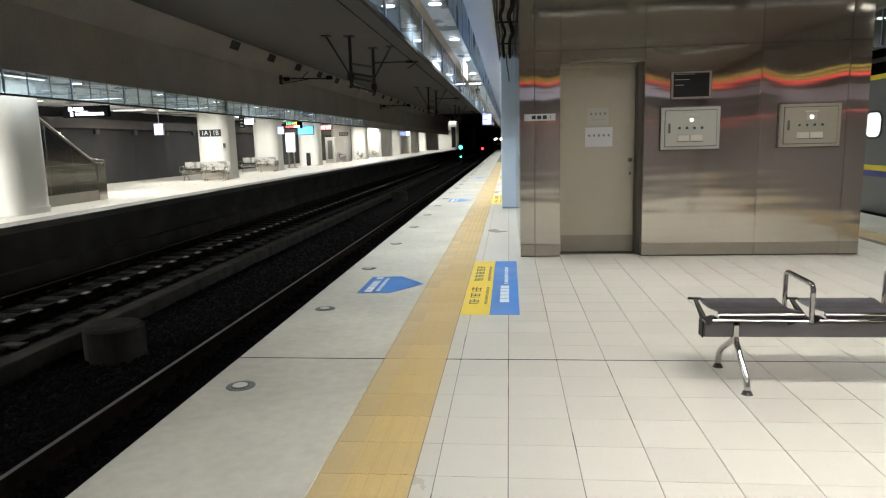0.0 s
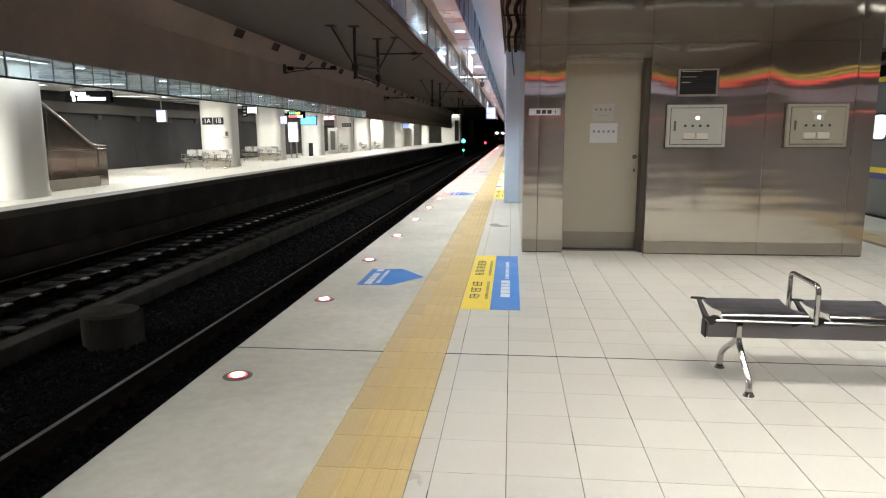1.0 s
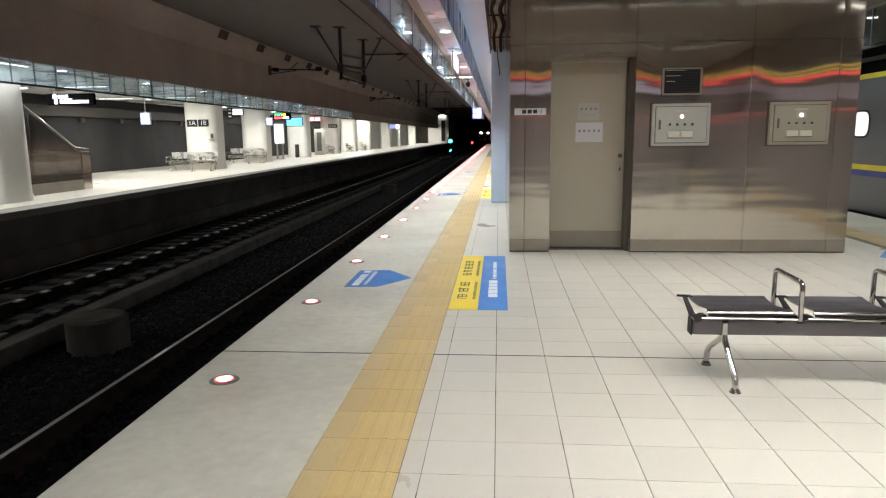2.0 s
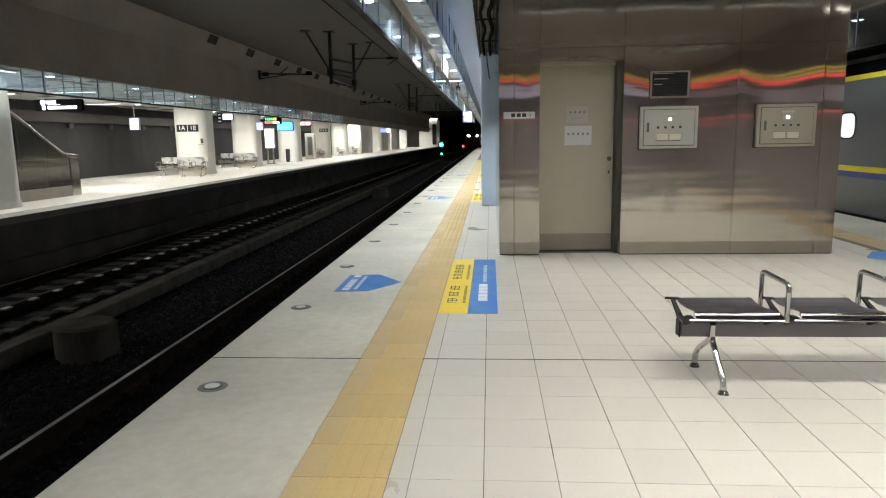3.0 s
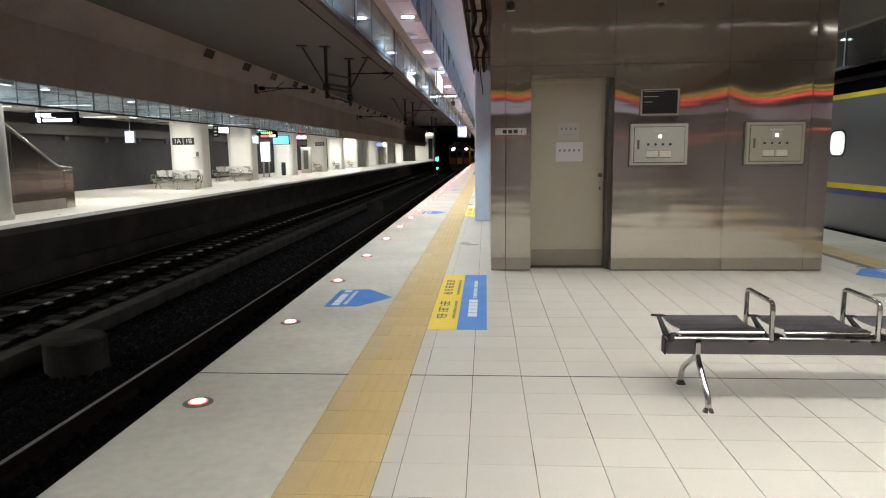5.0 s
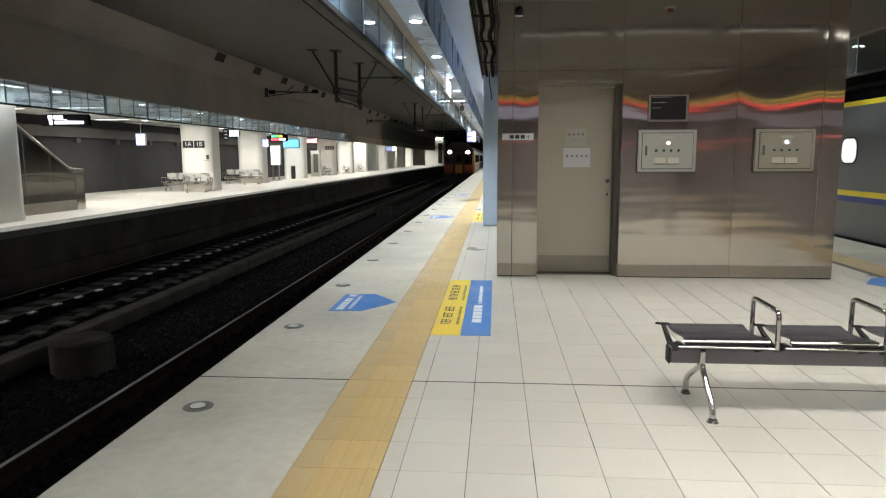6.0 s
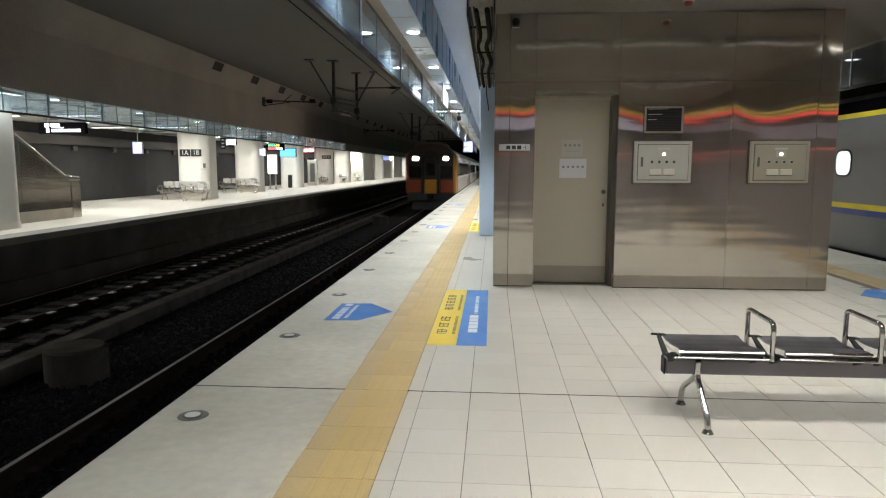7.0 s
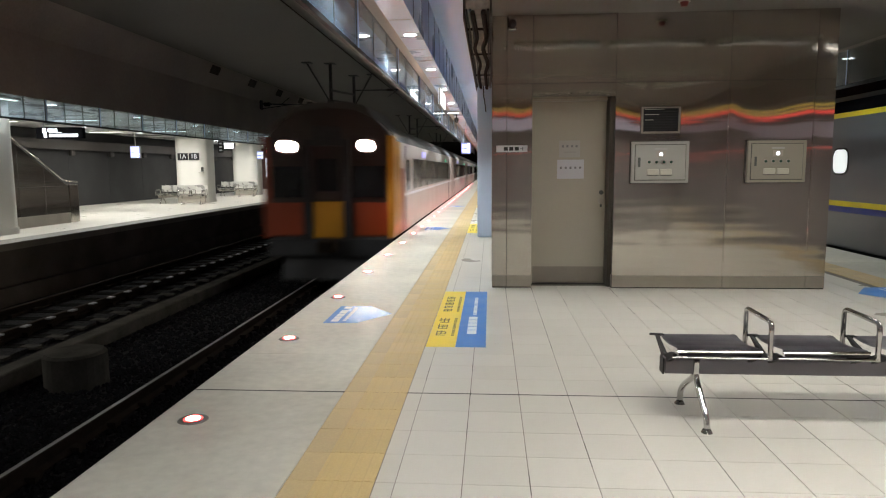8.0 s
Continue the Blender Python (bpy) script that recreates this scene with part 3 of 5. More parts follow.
    many_boxes("joint_dirt", dirt, JOINT_DIRT, p)
    part("far_paving", B(-0.388, 4.59, 42.0, FAR_END, -0.02, 0.0), TILE, p)


build_shell()
build_tracks()
build_gravel()
build_floor()


# ---------------------------------------------------------------- glass screens and lights under the ceilings
def glass_screen(name, x, z0, z1, y0, n, pitch, label, pane=GLASS):
    g = structure(thing(name, label, "", None), label)
    first = part("glass_pane", B(-0.006, 0.006, 0.012, pitch - 0.012, z0 + 0.03, z1), pane, g)
    first.matrix_basis = pose(x, y0, 0)
    first.visible_shadow = False
    post = part("pane_joint", B(-0.009, 0.009, -0.009, 0.009, z0, z1), GUNMETAL, g)
    # pale bars painted in for the bright streaks along the pane edges
    glint = part("pane_clip", B(-0.010, 0.022, 0.016, 0.034, z0 + 0.03, z1), CEIL, g)
    glint.matrix_basis = pose(x, y0, 0)
    post.matrix_basis = pose(x, y0, 0)
    for k in range(1, n):
        o = again(first, g, pose(x, y0 + pitch * k, 0))
        o.visible_shadow = False
        again(post, g, pose(x, y0 + pitch * k, 0))
        if k % 3 == 0:
            again(glint, g, pose(x, y0 + pitch * k, 0))
    part("bottom_rail", B(x - 0.02, x + 0.02, y0, y0 + pitch * n, z0 - 0.01, z0 + 0.03), BLACK, g)
    return g


glass_screen("glass_screen_near", GLASS_X - 0.02, 2.53, 3.05, -6.0, 60, 0.95, "hanging glass smoke screen with a dark bottom rail")
glass_screen("glass_screen_far", FAR_GLASS_X + 0.02, 2.50, 3.0, -2.0, 62, 0.70, "hanging glass smoke screen over the far platform edge", GLASS_FAR)
glass_screen("glass_screen_right", RIGHT_GLASS_X + 0.02, 2.56, 3.1, -2.0, 40, 0.95, "hanging glass smoke screen beside the side track", GLASS_DARK)

# lit tone is put into this paint, since only bounced light reaches the face
skirt_beam = part("wall_fascia_skirt", B(FAR_GLASS_X - 0.06, FAR_GLASS_X + 0.04, 41.42, 107.0, 2.50, 2.999, bevel=0.02), LIT_FASCIA)
structure(skirt_beam, "skirt under the far fascia beam, painted pale as if lit")

structure(part("ceiling_trim", B(-0.30, -0.202, NEAR_END, FAR_END, CEILING, CEILING + 0.06), CEIL), "pale trim along the ceiling recess")
strip = structure(part("ceiling_edge_strip", B(GLASS_X + 0.122, -0.76, NEAR_END, FAR_END, 3.05, 3.12), CEIL_STRIP), "pale metal ceiling strip along the platform edge")
part("strip_upstand", B(-0.765, -0.74, NEAR_END, FAR_END, 3.045, 3.72), CEIL_STRIP, strip)
for k in range(60):
    part("panel_joint", B(GLASS_X + 0.125, -0.768, -3.0 + 0.95 * k, -2.99 + 0.95 * k, 3.046, 3.05), KICK, strip)
    part("panel_joint", B(-0.74, -0.735, -3.0 + 0.95 * k, -2.985 + 0.95 * k, 3.06, 3.70), GUNMETAL, strip)


def downlight(m, r, material, label, group):
    d = thing("downlight", label, "downlight", m, group)
    bm = bmesh.new()
    rod(bm, (0, 0, -0.012), (0, 0, 0.0), r * 1.15, 24)
    part("trim_ring", bm, CEIL_METAL, d)
    bm = bmesh.new()
    rod(bm, (0, 0, -0.02), (0, 0, -0.013), r, 24)
    part("diffuser", bm, material, d)
    return d


d0 = downlight(pose(-0.87, 4.44, 3.05), 0.075, TUBE_COOL, "round recessed downlight, lit cool white", "downlights along the platform edge")
for k in range(-3, 5):
    if k:
        copy_thing(d0, pose(-0.87, 4.44 + 2.9 * k, 3.05))
for k in range(1, 5):
    copy_thing(d0, pose(5.05, 1.5 + 2.9 * k, CEILING))
f0 = downlight(pose(-10.45, 11.7, 3.0), 0.10, TUBE_COOL, "round recessed downlight over the far platform", "far platform downlights")
for k in range(-3, 15):
    for x in (-10.45, -14.6):
        if (k, x) != (0, -10.45):
            copy_thing(f0, pose(x, 11.7 + 3.92 * k, 3.0))


LIP = dusty(mat("dim louvre lip", (0.045, 0.043, 0.04), 0.8))


def tube_light(m, length, material, label, group, lip=0.0):
    t = thing("ceiling_light", label, "ceiling light", m, group)
    part("housing", B(-length / 2, length / 2, -0.09, 0.09, -0.05, 0.0, bevel=0.006), GREY_BOX, t)
    part("diffuser", B(-length / 2 + 0.02, length / 2 - 0.02, -0.045, 0.045, -0.062, -0.051), material, t)
    if lip:
        for y in (-0.062, 0.048):
            part("side_lip", B(-length / 2, length / 2, y, y + 0.014, -0.062 - lip, -0.0505), LIP, t)
    return t


t0 = tube_light(pose(1.0, 2.05, CEILING), 1.25, TUBE, "surface-mounted fluorescent ceiling light, lit", "fluorescent lights over the island platform", 0.008)
for y in (-9.0, -5.1, -1.55, 2.05, 12.0, 16.0, 20.0, 26.0, 32.0, 40.0, 50.0, 60.0):
    for x in (1.0, 2.4, 3.8):
        if (x, y) != (1.0, 2.05):
            copy_thing(t0, pose(x, y, CEILING))
tube_light(pose(4.95, 1.5, CEILING), 0.42, TUBE_FAR, "short cool tube light over the side platform edge", "fluorescent lights over the island platform")
u0 = tube_light(pose(-12.6, 4.5, 3.0), 1.4, TUBE_FAR, "long fluorescent ceiling light over the far platform, lit", "fluorescent lights over the far platform")
for y in (-2.0, 4.5, 11.5, 16.0, 22.0, 30.0, 38.0, 46.0, 54.0, 62.0, 72.0, 84.0, 98.0, 110.0):
    for x in (-12.6, -15.2):
        if (x, y) != (-12.6, 4.5):
            copy_thing(u0, pose(x, y, 3.0))

tube_light(pose(-10.3, 9.6, 3.0, 0, 0, 90), 1.4, TUBE_FAR, "fluorescent ceiling light along the far glass screen, lit", "fluorescent lights over the far platform")


# ---------------------------------------------------------------- steel equipment room
def bowed_sheet(x0, x1, z0, z1, bow, skew, lean=0.0):
    """A sheet fixed along its edges that stands proud by the bow in its middle; skew moves its crest sideways, lean brings its foot forward."""
    bm = bmesh.new()
    nx, nz = max(6, int((x1 - x0) / 0.045)), max(6, int((z1 - z0) / 0.045))
    grid = []
    for i in range(nx + 1):
        u = i / nx
        across = (1 - (2 * u - 1) ** 2) * (1 + 2 * skew * (2 * u - 1))
        grid.append([bm.verts.new((x0 + (x1 - x0) * u, -bow * across * math.sin(math.pi * k / nz) - 0.16 * bow * math.sin(6.3 * u + 40 * skew) * math.sin(2 * math.pi * k / nz) - lean * (1 - k / nz), z0 + (z1 - z0) * k / nz)) for k in range(nz + 1)])
    for a, b in zip(grid, grid[1:]):
        for k in range(nz):
            bm.faces.new((a[k], b[k], b[k + 1], a[k + 1])).smooth = True
    # returned edges, apart from the face so that they stay crisp
    c = [[bm.verts.new((x, y, z)) for x, z in ((x0, z0), (x1, z0), (x1, z1), (x0, z1))] for y in (0.0, 0.34)]
    for k in range(4):
        bm.faces.new((c[0][k], c[1][k], c[1][(k + 1) % 4], c[0][(k + 1) % 4]))
    return bm


def build_room():
    r = thing("equipment_room", "free-standing equipment room clad in buckled brushed stainless steel", "equipment room", pose(0, FACE, 0))
    part("core", B(0.16, 3.88, 0.34, 5.3, 0.0, 3.098), STEEL, r)
    # cladding sheets of the front in two courses, each bowed between its fixed edges; none where the door is
    XS = (0.14, 0.309, 0.6, 1.527, 2.775, 3.692, 3.906)
    for i, (x0, x1) in enumerate(zip(XS, XS[1:])):
        part("cladding_sheet", bowed_sheet(x0 + 0.0025, x1 - 0.0025, 2.343, 3.09, (0.0012, 0.002, 0.003, 0.002, 0.0025, 0.0015)[i], 0.02 * i), STEEL, r)
        if i == 2:
            part("cladding_sheet", bowed_sheet(x0 + 0.0025, x1 - 0.0025, 2.19, 2.337, 0.0005, 0.3, 0.0042), STEEL, r)
            continue
        part("cladding_sheet", bowed_sheet(x0 + 0.0025, x1 - 0.0025, 0.149, 2.337, (0.0012, 0.0035, 0, 0.0095, 0.0085, 0.002)[i], (0.03, -0.3, 0, 0.08, -0.1, 0.1)[i]), STEEL, r)
        part("plinth_sheet", B(x0 + 0.003, x1 - 0.003, -0.006, 0.33, 0.012, 0.1455, bevel=0.002), SKIRT, r, "scuffed steel skirting sheet")
        # black strip draws the contact shadow along the floor
        part("base_gap", B(x0 + 0.003, x1 - 0.003, 0.012, 0.33, 0.0, 0.0115), BLACK, r)
    part("course_seam", B(0.142, 3.904, 0.004, 0.02, 2.336, 2.344), SEAM, r)
    for x0, x1 in ((0.142, 0.597), (1.53, 3.904)):
        part("course_seam", B(x0, x1, 0.004, 0.02, 0.1445, 0.150), SEAM, r)
    for x in XS[1:-1]:
        if x == 0.6:
            part("sheet_seam", B(x - 0.003, x + 0.003, 0.004, 0.02, 2.19, 3.09), SEAM, r)
        else:
            part("sheet_seam", B(x - 0.003, x + 0.003, 0.004, 0.02, 0.0, 3.09), SEAM, r)
        if x > 2:
            part("cover_strip", B(x - 0.007, x + 0.007, -0.0055, 0.003, 0.152, 2.333, bevel=0.0025), STEEL, r, "narrow cover strip")
    part("side_sheet", B(0.14, 0.159, 0.345, 5.3, 0.0, 3.09), STEEL, r)
    part("side_sheet", B(3.881, 3.906, 0.345, 5.3, 0.0, 3.09), STEEL, r)
    # recessed steel door
    d = thing("door", "", "")
    d.parent = r
    d["label"] = "beige painted steel door, closed"
    part("leaf", B(0.625, 1.482, 0.305, 0.338, 0.012, 2.165, bevel=0.003), DOOR, d)
    part("kick_plate", B(0.63, 1.477, 0.301, 0.3045, 0.015, 0.21), DOOR_KICK, d)
    part("frame_jamb", B(0.599, 0.622, 0.26, 0.338, 0.0, 2.188), DOOR, d)
    # right jamb is coloured dark for the shadow in the reveal
    part("frame_jamb", B(1.486, 1.527, 0.10, 0.338, 0.0, 2.188), SHADED_JAMB, d, "door reveal in its shade colour")
    part("frame_head", B(0.623, 1.485, 0.26, 0.338, 2.168, 2.189), DOOR, d)
    part("threshold", B(0.623, 1.485, 0.25, 0.338, 0.0, 0.010), SEAM, d)
    bm = bmesh.new()
    rod(bm, (1.435, 0.305, 1.10), (1.435, 0.285, 1.10), 0.026, 16)
    part("lock", bm, GUNMETAL, d)
    bm = rod(bmesh.new(), (1.435, 0.305, 1.0), (1.435, 0.290, 1.0), 0.034, 18)
    rod(bm, (1.435, 0.292, 1.0), (1.435, 0.262, 1.0), 0.012, 12)
    rod(bm, (1.435, 0.264, 1.0), (1.435, 0.240, 1.0), 0.024, 16, 0.027)
    part("key_escutcheon", B(1.424, 1.446, 0.298, 0.305, 0.925, 0.962, bevel=0.003), GUNMETAL, d)
    part("door_knob", bm, SKIRT, d, "worn steel door knob")
    for name, x0, x1, z0, z1, m, dots in (("notice", 0.935, 1.180, 1.515, 1.712, PAPER_OLD, 4), ("notice", 0.913, 1.228, 1.263, 1.488, PAPER, 5)):
        s = part(name, B(x0, x1, 0.300, 0.3035, z0, z1), m, d, "paper notice with small print")
        w = (x1 - x0) / (dots + 0.6)
        for i in range(dots):
            cx = x0 + w * (i + 0.8)
            cz = z0 + (z1 - z0) * (0.66 if dots == 4 else 0.58)
            part("print_bar", B(cx - 0.012, cx + 0.012, 0.297, 0.2995, cz - 0.013, cz + 0.013), FADED_INK, s)
        if dots == 4:
            part("print_bar", B(x0 + 0.06, x1 - 0.05, 0.297, 0.2995, z0 + 0.055, z0 + 0.068), PAPER_GREY, s)
    # name plate
    n = part("name_plate", B(0.19, 0.545, -0.012, -0.001, 1.575, 1.65, bevel=0.002), PAPER, r, "white room plate with black characters")
    for i in range(3):
        part("print_bar", B(0.275 + 0.062 * i, 0.322 + 0.062 * i, -0.0145, -0.0125, 1.592, 1.634), INK, n)
    part("print_bar", B(0.462, 0.478, -0.0145, -0.0125, 1.609, 1.615), INK, n)
    part("print_bar", B(0.487, 0.494, -0.0145, -0.0125, 1.592, 1.634), INK, n)
    # louvred vent
    v = part("vent", B(1.812, 2.241, -0.03, -0.012, 1.767, 2.063, bevel=0.004), SKIRT, r, "louvred vent in a steel frame")
    # dark plate behind the frame draws its shadow outline
    part("vent_shadow_gap", B(1.806, 2.247, -0.0115, -0.001, 1.761, 2.069), SEAM, v)
    # black plate and slats carry the dark inside of the vent as colour
    part("vent_opening", B(1.832, 2.214, -0.034, -0.031, 1.79, 2.045), BLACK, v)
    for i in range(9):
        z = 1.80 + 0.029 * i
        bm = prism(bmesh.new(), [(-0.044, z), (-0.035, z + 0.006), (-0.035, z + 0.009), (-0.044, z + 0.003)], "x", 1.834, 2.212)
        sl = part("slat", bm, BLACK, v)
        # cream bars painted on as the highlights of three slats
        if i in (4, 6, 8):
            part("worn_edge", B(1.846, 2.06 - 0.03 * (8 - i), -0.0465, -0.0445, z - 0.002, z + 0.004), CREAM, sl, "cream bar for a slat's highlight")
    return r


def control_box(x0, paint, label):
    """Wall-mounted control cabinet: door in a frame, key lamps, a window lamp and two switch covers."""
    c = thing("control_cabinet", label, "control cabinet", pose(x0, FACE - 0.012, 1.215) @ Matrix.Diagonal((0.969, 1.0, 0.953, 1.0)), "control cabinets on the equipment room")
    # larger dark plate at the back gives the cabinet a shadow outline
    part("gasket", B(-0.010, 0.660, -0.012, 0.0, -0.010, 0.496), SEAM, c)
    part("body", B(0.0, 0.65, -0.055, -0.0125, 0.0, 0.485, bevel=0.004), paint, c)
    part("door_gap", B(0.035, 0.615, -0.057, -0.0555, 0.03, 0.452), SEAM, c)
    part("door", B(0.042, 0.608, -0.068, -0.0575, 0.038, 0.445, bevel=0.004), paint, c)
    part("latch", B(0.072, 0.098, -0.076, -0.0685, 0.19, 0.30, bevel=0.003), GUNMETAL, c)
    part("label_strip", B(0.26, 0.40, -0.0715, -0.0685, 0.385, 0.41), PAPER_OLD, c)
    part("indicator_bezel", B(0.275, 0.385, -0.0705, -0.0685, 0.30, 0.375), KICK, c)
    bm = bmesh.new()
    rod(bm, (0.33, -0.0705, 0.335), (0.33, -0.078, 0.335), 0.019, 16)
    part("indicator", bm, LED, c, "lit white indicator")
    for i in range(4):
        bm = bmesh.new()
        rod(bm, (0.195 + 0.083 * i, -0.0685, 0.245), (0.195 + 0.083 * i, -0.080, 0.245), 0.022, 16)
        k = part("key_switch", bm, KICK, c)
        bm = bmesh.new()
        rod(bm, (0.195 + 0.083 * i, -0.0805, 0.245), (0.195 + 0.083 * i, -0.086, 0.245), 0.016, 14)
        part("lamp_cap", bm, CAP_GREEN, k, "dark green lamp cap")
    for i in range(2):
        x = 0.175 + 0.148 * i
        part("switch_cover", B(x, x + 0.13, -0.088, -0.0685, 0.095, 0.165, bevel=0.006), CREAM, c, "cream switch cover")
        # dark bar painted in as the cover's shadow
        part("switch_shadow_gap", B(x, x + 0.13, -0.080, -0.0685, 0.086, 0.0935), SEAM, c)
    return c


CAP_GREEN = mat("dark green lamp cap", (0.015, 0.06, 0.04), 0.3)
build_room()
BEIGE_BOX = mat("dull beige cabinet paint", (0.30, 0.28, 0.225), 0.42, 0, 0.06, 2, 60, 0.03)
control_box(1.706, GREY_BOX, "light grey control cabinet with four green lamps on the steel wall")
control_box(2.971, BEIGE_BOX, "dull beige control cabinet with four green lamps on the steel wall")

cctv = thing("security_camera", "small dark dome camera on the steel wall", "camera", pose(0.365, FACE - 0.002, 3.0))
part("bracket", B(-0.05, 0.05, -0.03, 0.0, -0.07, 0.07, bevel=0.008), CHROME, cctv)
bm = bmesh.new()
bmesh.ops.create_uvsphere(bm, u_segments=16, v_segments=10, radius=0.045, matrix=Matrix.Translation((0, -0.055, -0.01)))
part("dome", bm, BLACK, cctv, smooth=True)
sd = thing("smoke_detector", "small dark red detector on the ceiling", "detector", pose(2.12, 3.3, CEILING))
bm = bmesh.new()
rod(bm, (0, 0, -0.015), (0, 0, 0), 0.06, 20)
part("base", bm, CREAM, sd)
bm = bmesh.new()
rod(bm, (0, 0, -0.06), (0, 0, -0.016), 0.03, 16, 0.045)
part("head", bm, mat("dark red plastic", (0.16, 0.02, 0.015), 0.4), sd)


# ---------------------------------------------------------------- column and services
def build_column():
    c = structure(part("column_near", B(-0.14, 0.75, 9.55, 10.5, 0.0, 3.09, bevel=0.02), BLUE_GREY), "square column clad in pale blue painted steel")
    part("status_light", rod(bmesh.new(), (0.70, 9.546, 1.42), (0.70, 9.535, 1.42), 0.014, 12), RED_SIGNAL, c, "tiny red light")
    return c


build_column()
LAGGING = mat("grey pipe lagging", (0.26, 0.245, 0.215), 0.7, 0, 0.85, 3.5, 20, 0.3)
tray = thing("cable_tray", "black cable tray with hanging cables under the ceiling", "cable tray")
for x, z in ((-0.158, 2.90), (0.118, 2.955)):
    part("side_rail", B(x, x + 0.015, 3.0, 9.4, z, 3.095, bevel=0.003), BLACK, tray)
part("duct", B(-0.142, 0.117, 3.0, 9.4, 2.992, 3.09, bevel=0.015, seg=2), LAGGING, tray, "blotched lagged duct")
for y in (3.9, 5.6, 7.7):
    part("pipe_clamp", B(-0.141, 0.116, y, y + 0.07, 2.978, 2.9915), RUST, tray, "rusty pipe clamp")
for x, r in ((-0.06, 0.022), (0.05, 0.028)):
    part("conduit", pipe(bmesh.new(), bend([(x, 3.0, 2.965), (x + 0.02, 4.3, 2.955), (x - 0.025, 5.1, 2.962), (x + 0.03, 6.3, 2.95), (x - 0.01, 7.4, 2.96), (x, 9.35, 2.95)], 4), r, 10), RUST, tray, "dark bent conduit")
for x in (-0.125, -0.085, 0.095):
    part("cable", pipe(bmesh.new(), bend([(x, 3.0, 2.99), (x + 0.012, 4.1, 2.965), (x - 0.006, 5.2, 2.982), (x + 0.014, 6.4, 2.958), (x - 0.01, 7.8, 2.975), (x, 9.3, 2.96)], 3), 0.010, 8), BLACK, tray)
bm = pipe(bmesh.new(), [(-0.02, 9.35, 3.0), (-0.01, 9.37, 2.8), (0.02, 9.4, 2.62), (0.03, 9.42, 2.50)], 0.010, 8)
part("cable", bm, BLACK, tray)


# ---------------------------------------------------------------- floor films
def floor_sign(m):
    """Yellow and blue queue film; the print runs along the platform."""
    s = thing("floor_sign", "yellow and blue floor sticker printed with queue notices", "floor sticker", m, "queue stickers along the platform")
    part("yellow_film", B(-0.385, -0.152, 0.0, 2.38, 0.0005, 0.0018), YELLOW, s)
    part("blue_film", B(-0.150, 0.088, 0.0, 2.38, 0.0005, 0.0018), BLUE, s)
    # four large characters in two groups, in broken strokes, with a line of small print
    random.seed(5)
    for g, (a, b) in enumerate(((0.35, 1.05), (1.30, 2.10))):
        n = 3 if g == 0 else 5
        w = (b - a) / n
        for i in range(n):
            y0 = a + i * w
            for j in range(3):
                ya = y0 + 0.015 + w * 0.26 * j
                part("print_stroke", B(-0.345 + 0.02 * random.random(), -0.245 - 0.02 * random.random(), ya, ya + 0.016, 0.0019, 0.0024), INK, s)
            for x in (-0.335, -0.300, -0.262):
                part("print_stroke", B(x, x + 0.009, y0 + 0.01 + 0.05 * random.random(), y0 + w * (0.55 + 0.3 * random.random()), 0.0025, 0.0029), INK, s)
        many_boxes("small_print", [(-0.205, -0.180, a + 0.045 * i, a + 0.045 * i + 0.032, 0.0019, 0.0024) for i in range(int((b - a) / 0.045))], PRINT_BROWN, s)
    part("white_print", B(-0.075, 0.005, 0.42, 1.08, 0.0019, 0.0024), WHITE, s)
    many_boxes("print_gaps", [(-0.075, 0.005, 0.55 + 0.132 * i, 0.562 + 0.132 * i, 0.0025, 0.0029) for i in range(4)], BLUE, s)
    many_boxes("small_print", [(-0.040, -0.005, 1.16 + 0.062 * i, 1.16 + 0.062 * i + (0.05 if i % 7 else 0.03), 0.0019, 0.0024) for i in range(14)], WHITE, s)
    return s


PRINT_BROWN = mat("brown print", (0.20, 0.15, 0.02), 0.5)


def floor_arrow(m):
    s = thing("floor_arrow", "blue arrow sticker with white lettering on the platform slab", "floor sticker", m, "boarding arrows on the edge slabs")
    part("film", prism(bmesh.new(), [(0, 0), (0.31, 0.02), (0.575, 0.41), (0.30, 0.78), (0.0, 0.75)], "z", 0.0005, 0.0018), BLUE, s)
    many_boxes("white_print", [(0.055, 0.125, 0.06 + 0.115 * i, 0.06 + 0.115 * i + (0.10 if i != 4 else 0.04), 0.0019, 0.0024) for i in range(6)], WHITE, s)
    many_boxes("small_print", [(0.16, 0.195, 0.10 + 0.05 * i, 0.135 + 0.05 * i, 0.0019, 0.0024) for i in range(12)], WHITE, s)
    return s


s0 = floor_sign(pose(0, 1.09, 0))
copy_thing(s0, pose(0, 10.5, 0))
copy_thing(s0, pose(0, 19.9, 0))
a0 = floor_arrow(pose(-1.40, 1.86, 0))
copy_thing(a0, pose(-1.40, 11.2, 0))
copy_thing(a0, pose(-1.40, 20.6, 0))
copy_thing(a0, pose(4.72, 3.9, 0, 0, 0, 180))


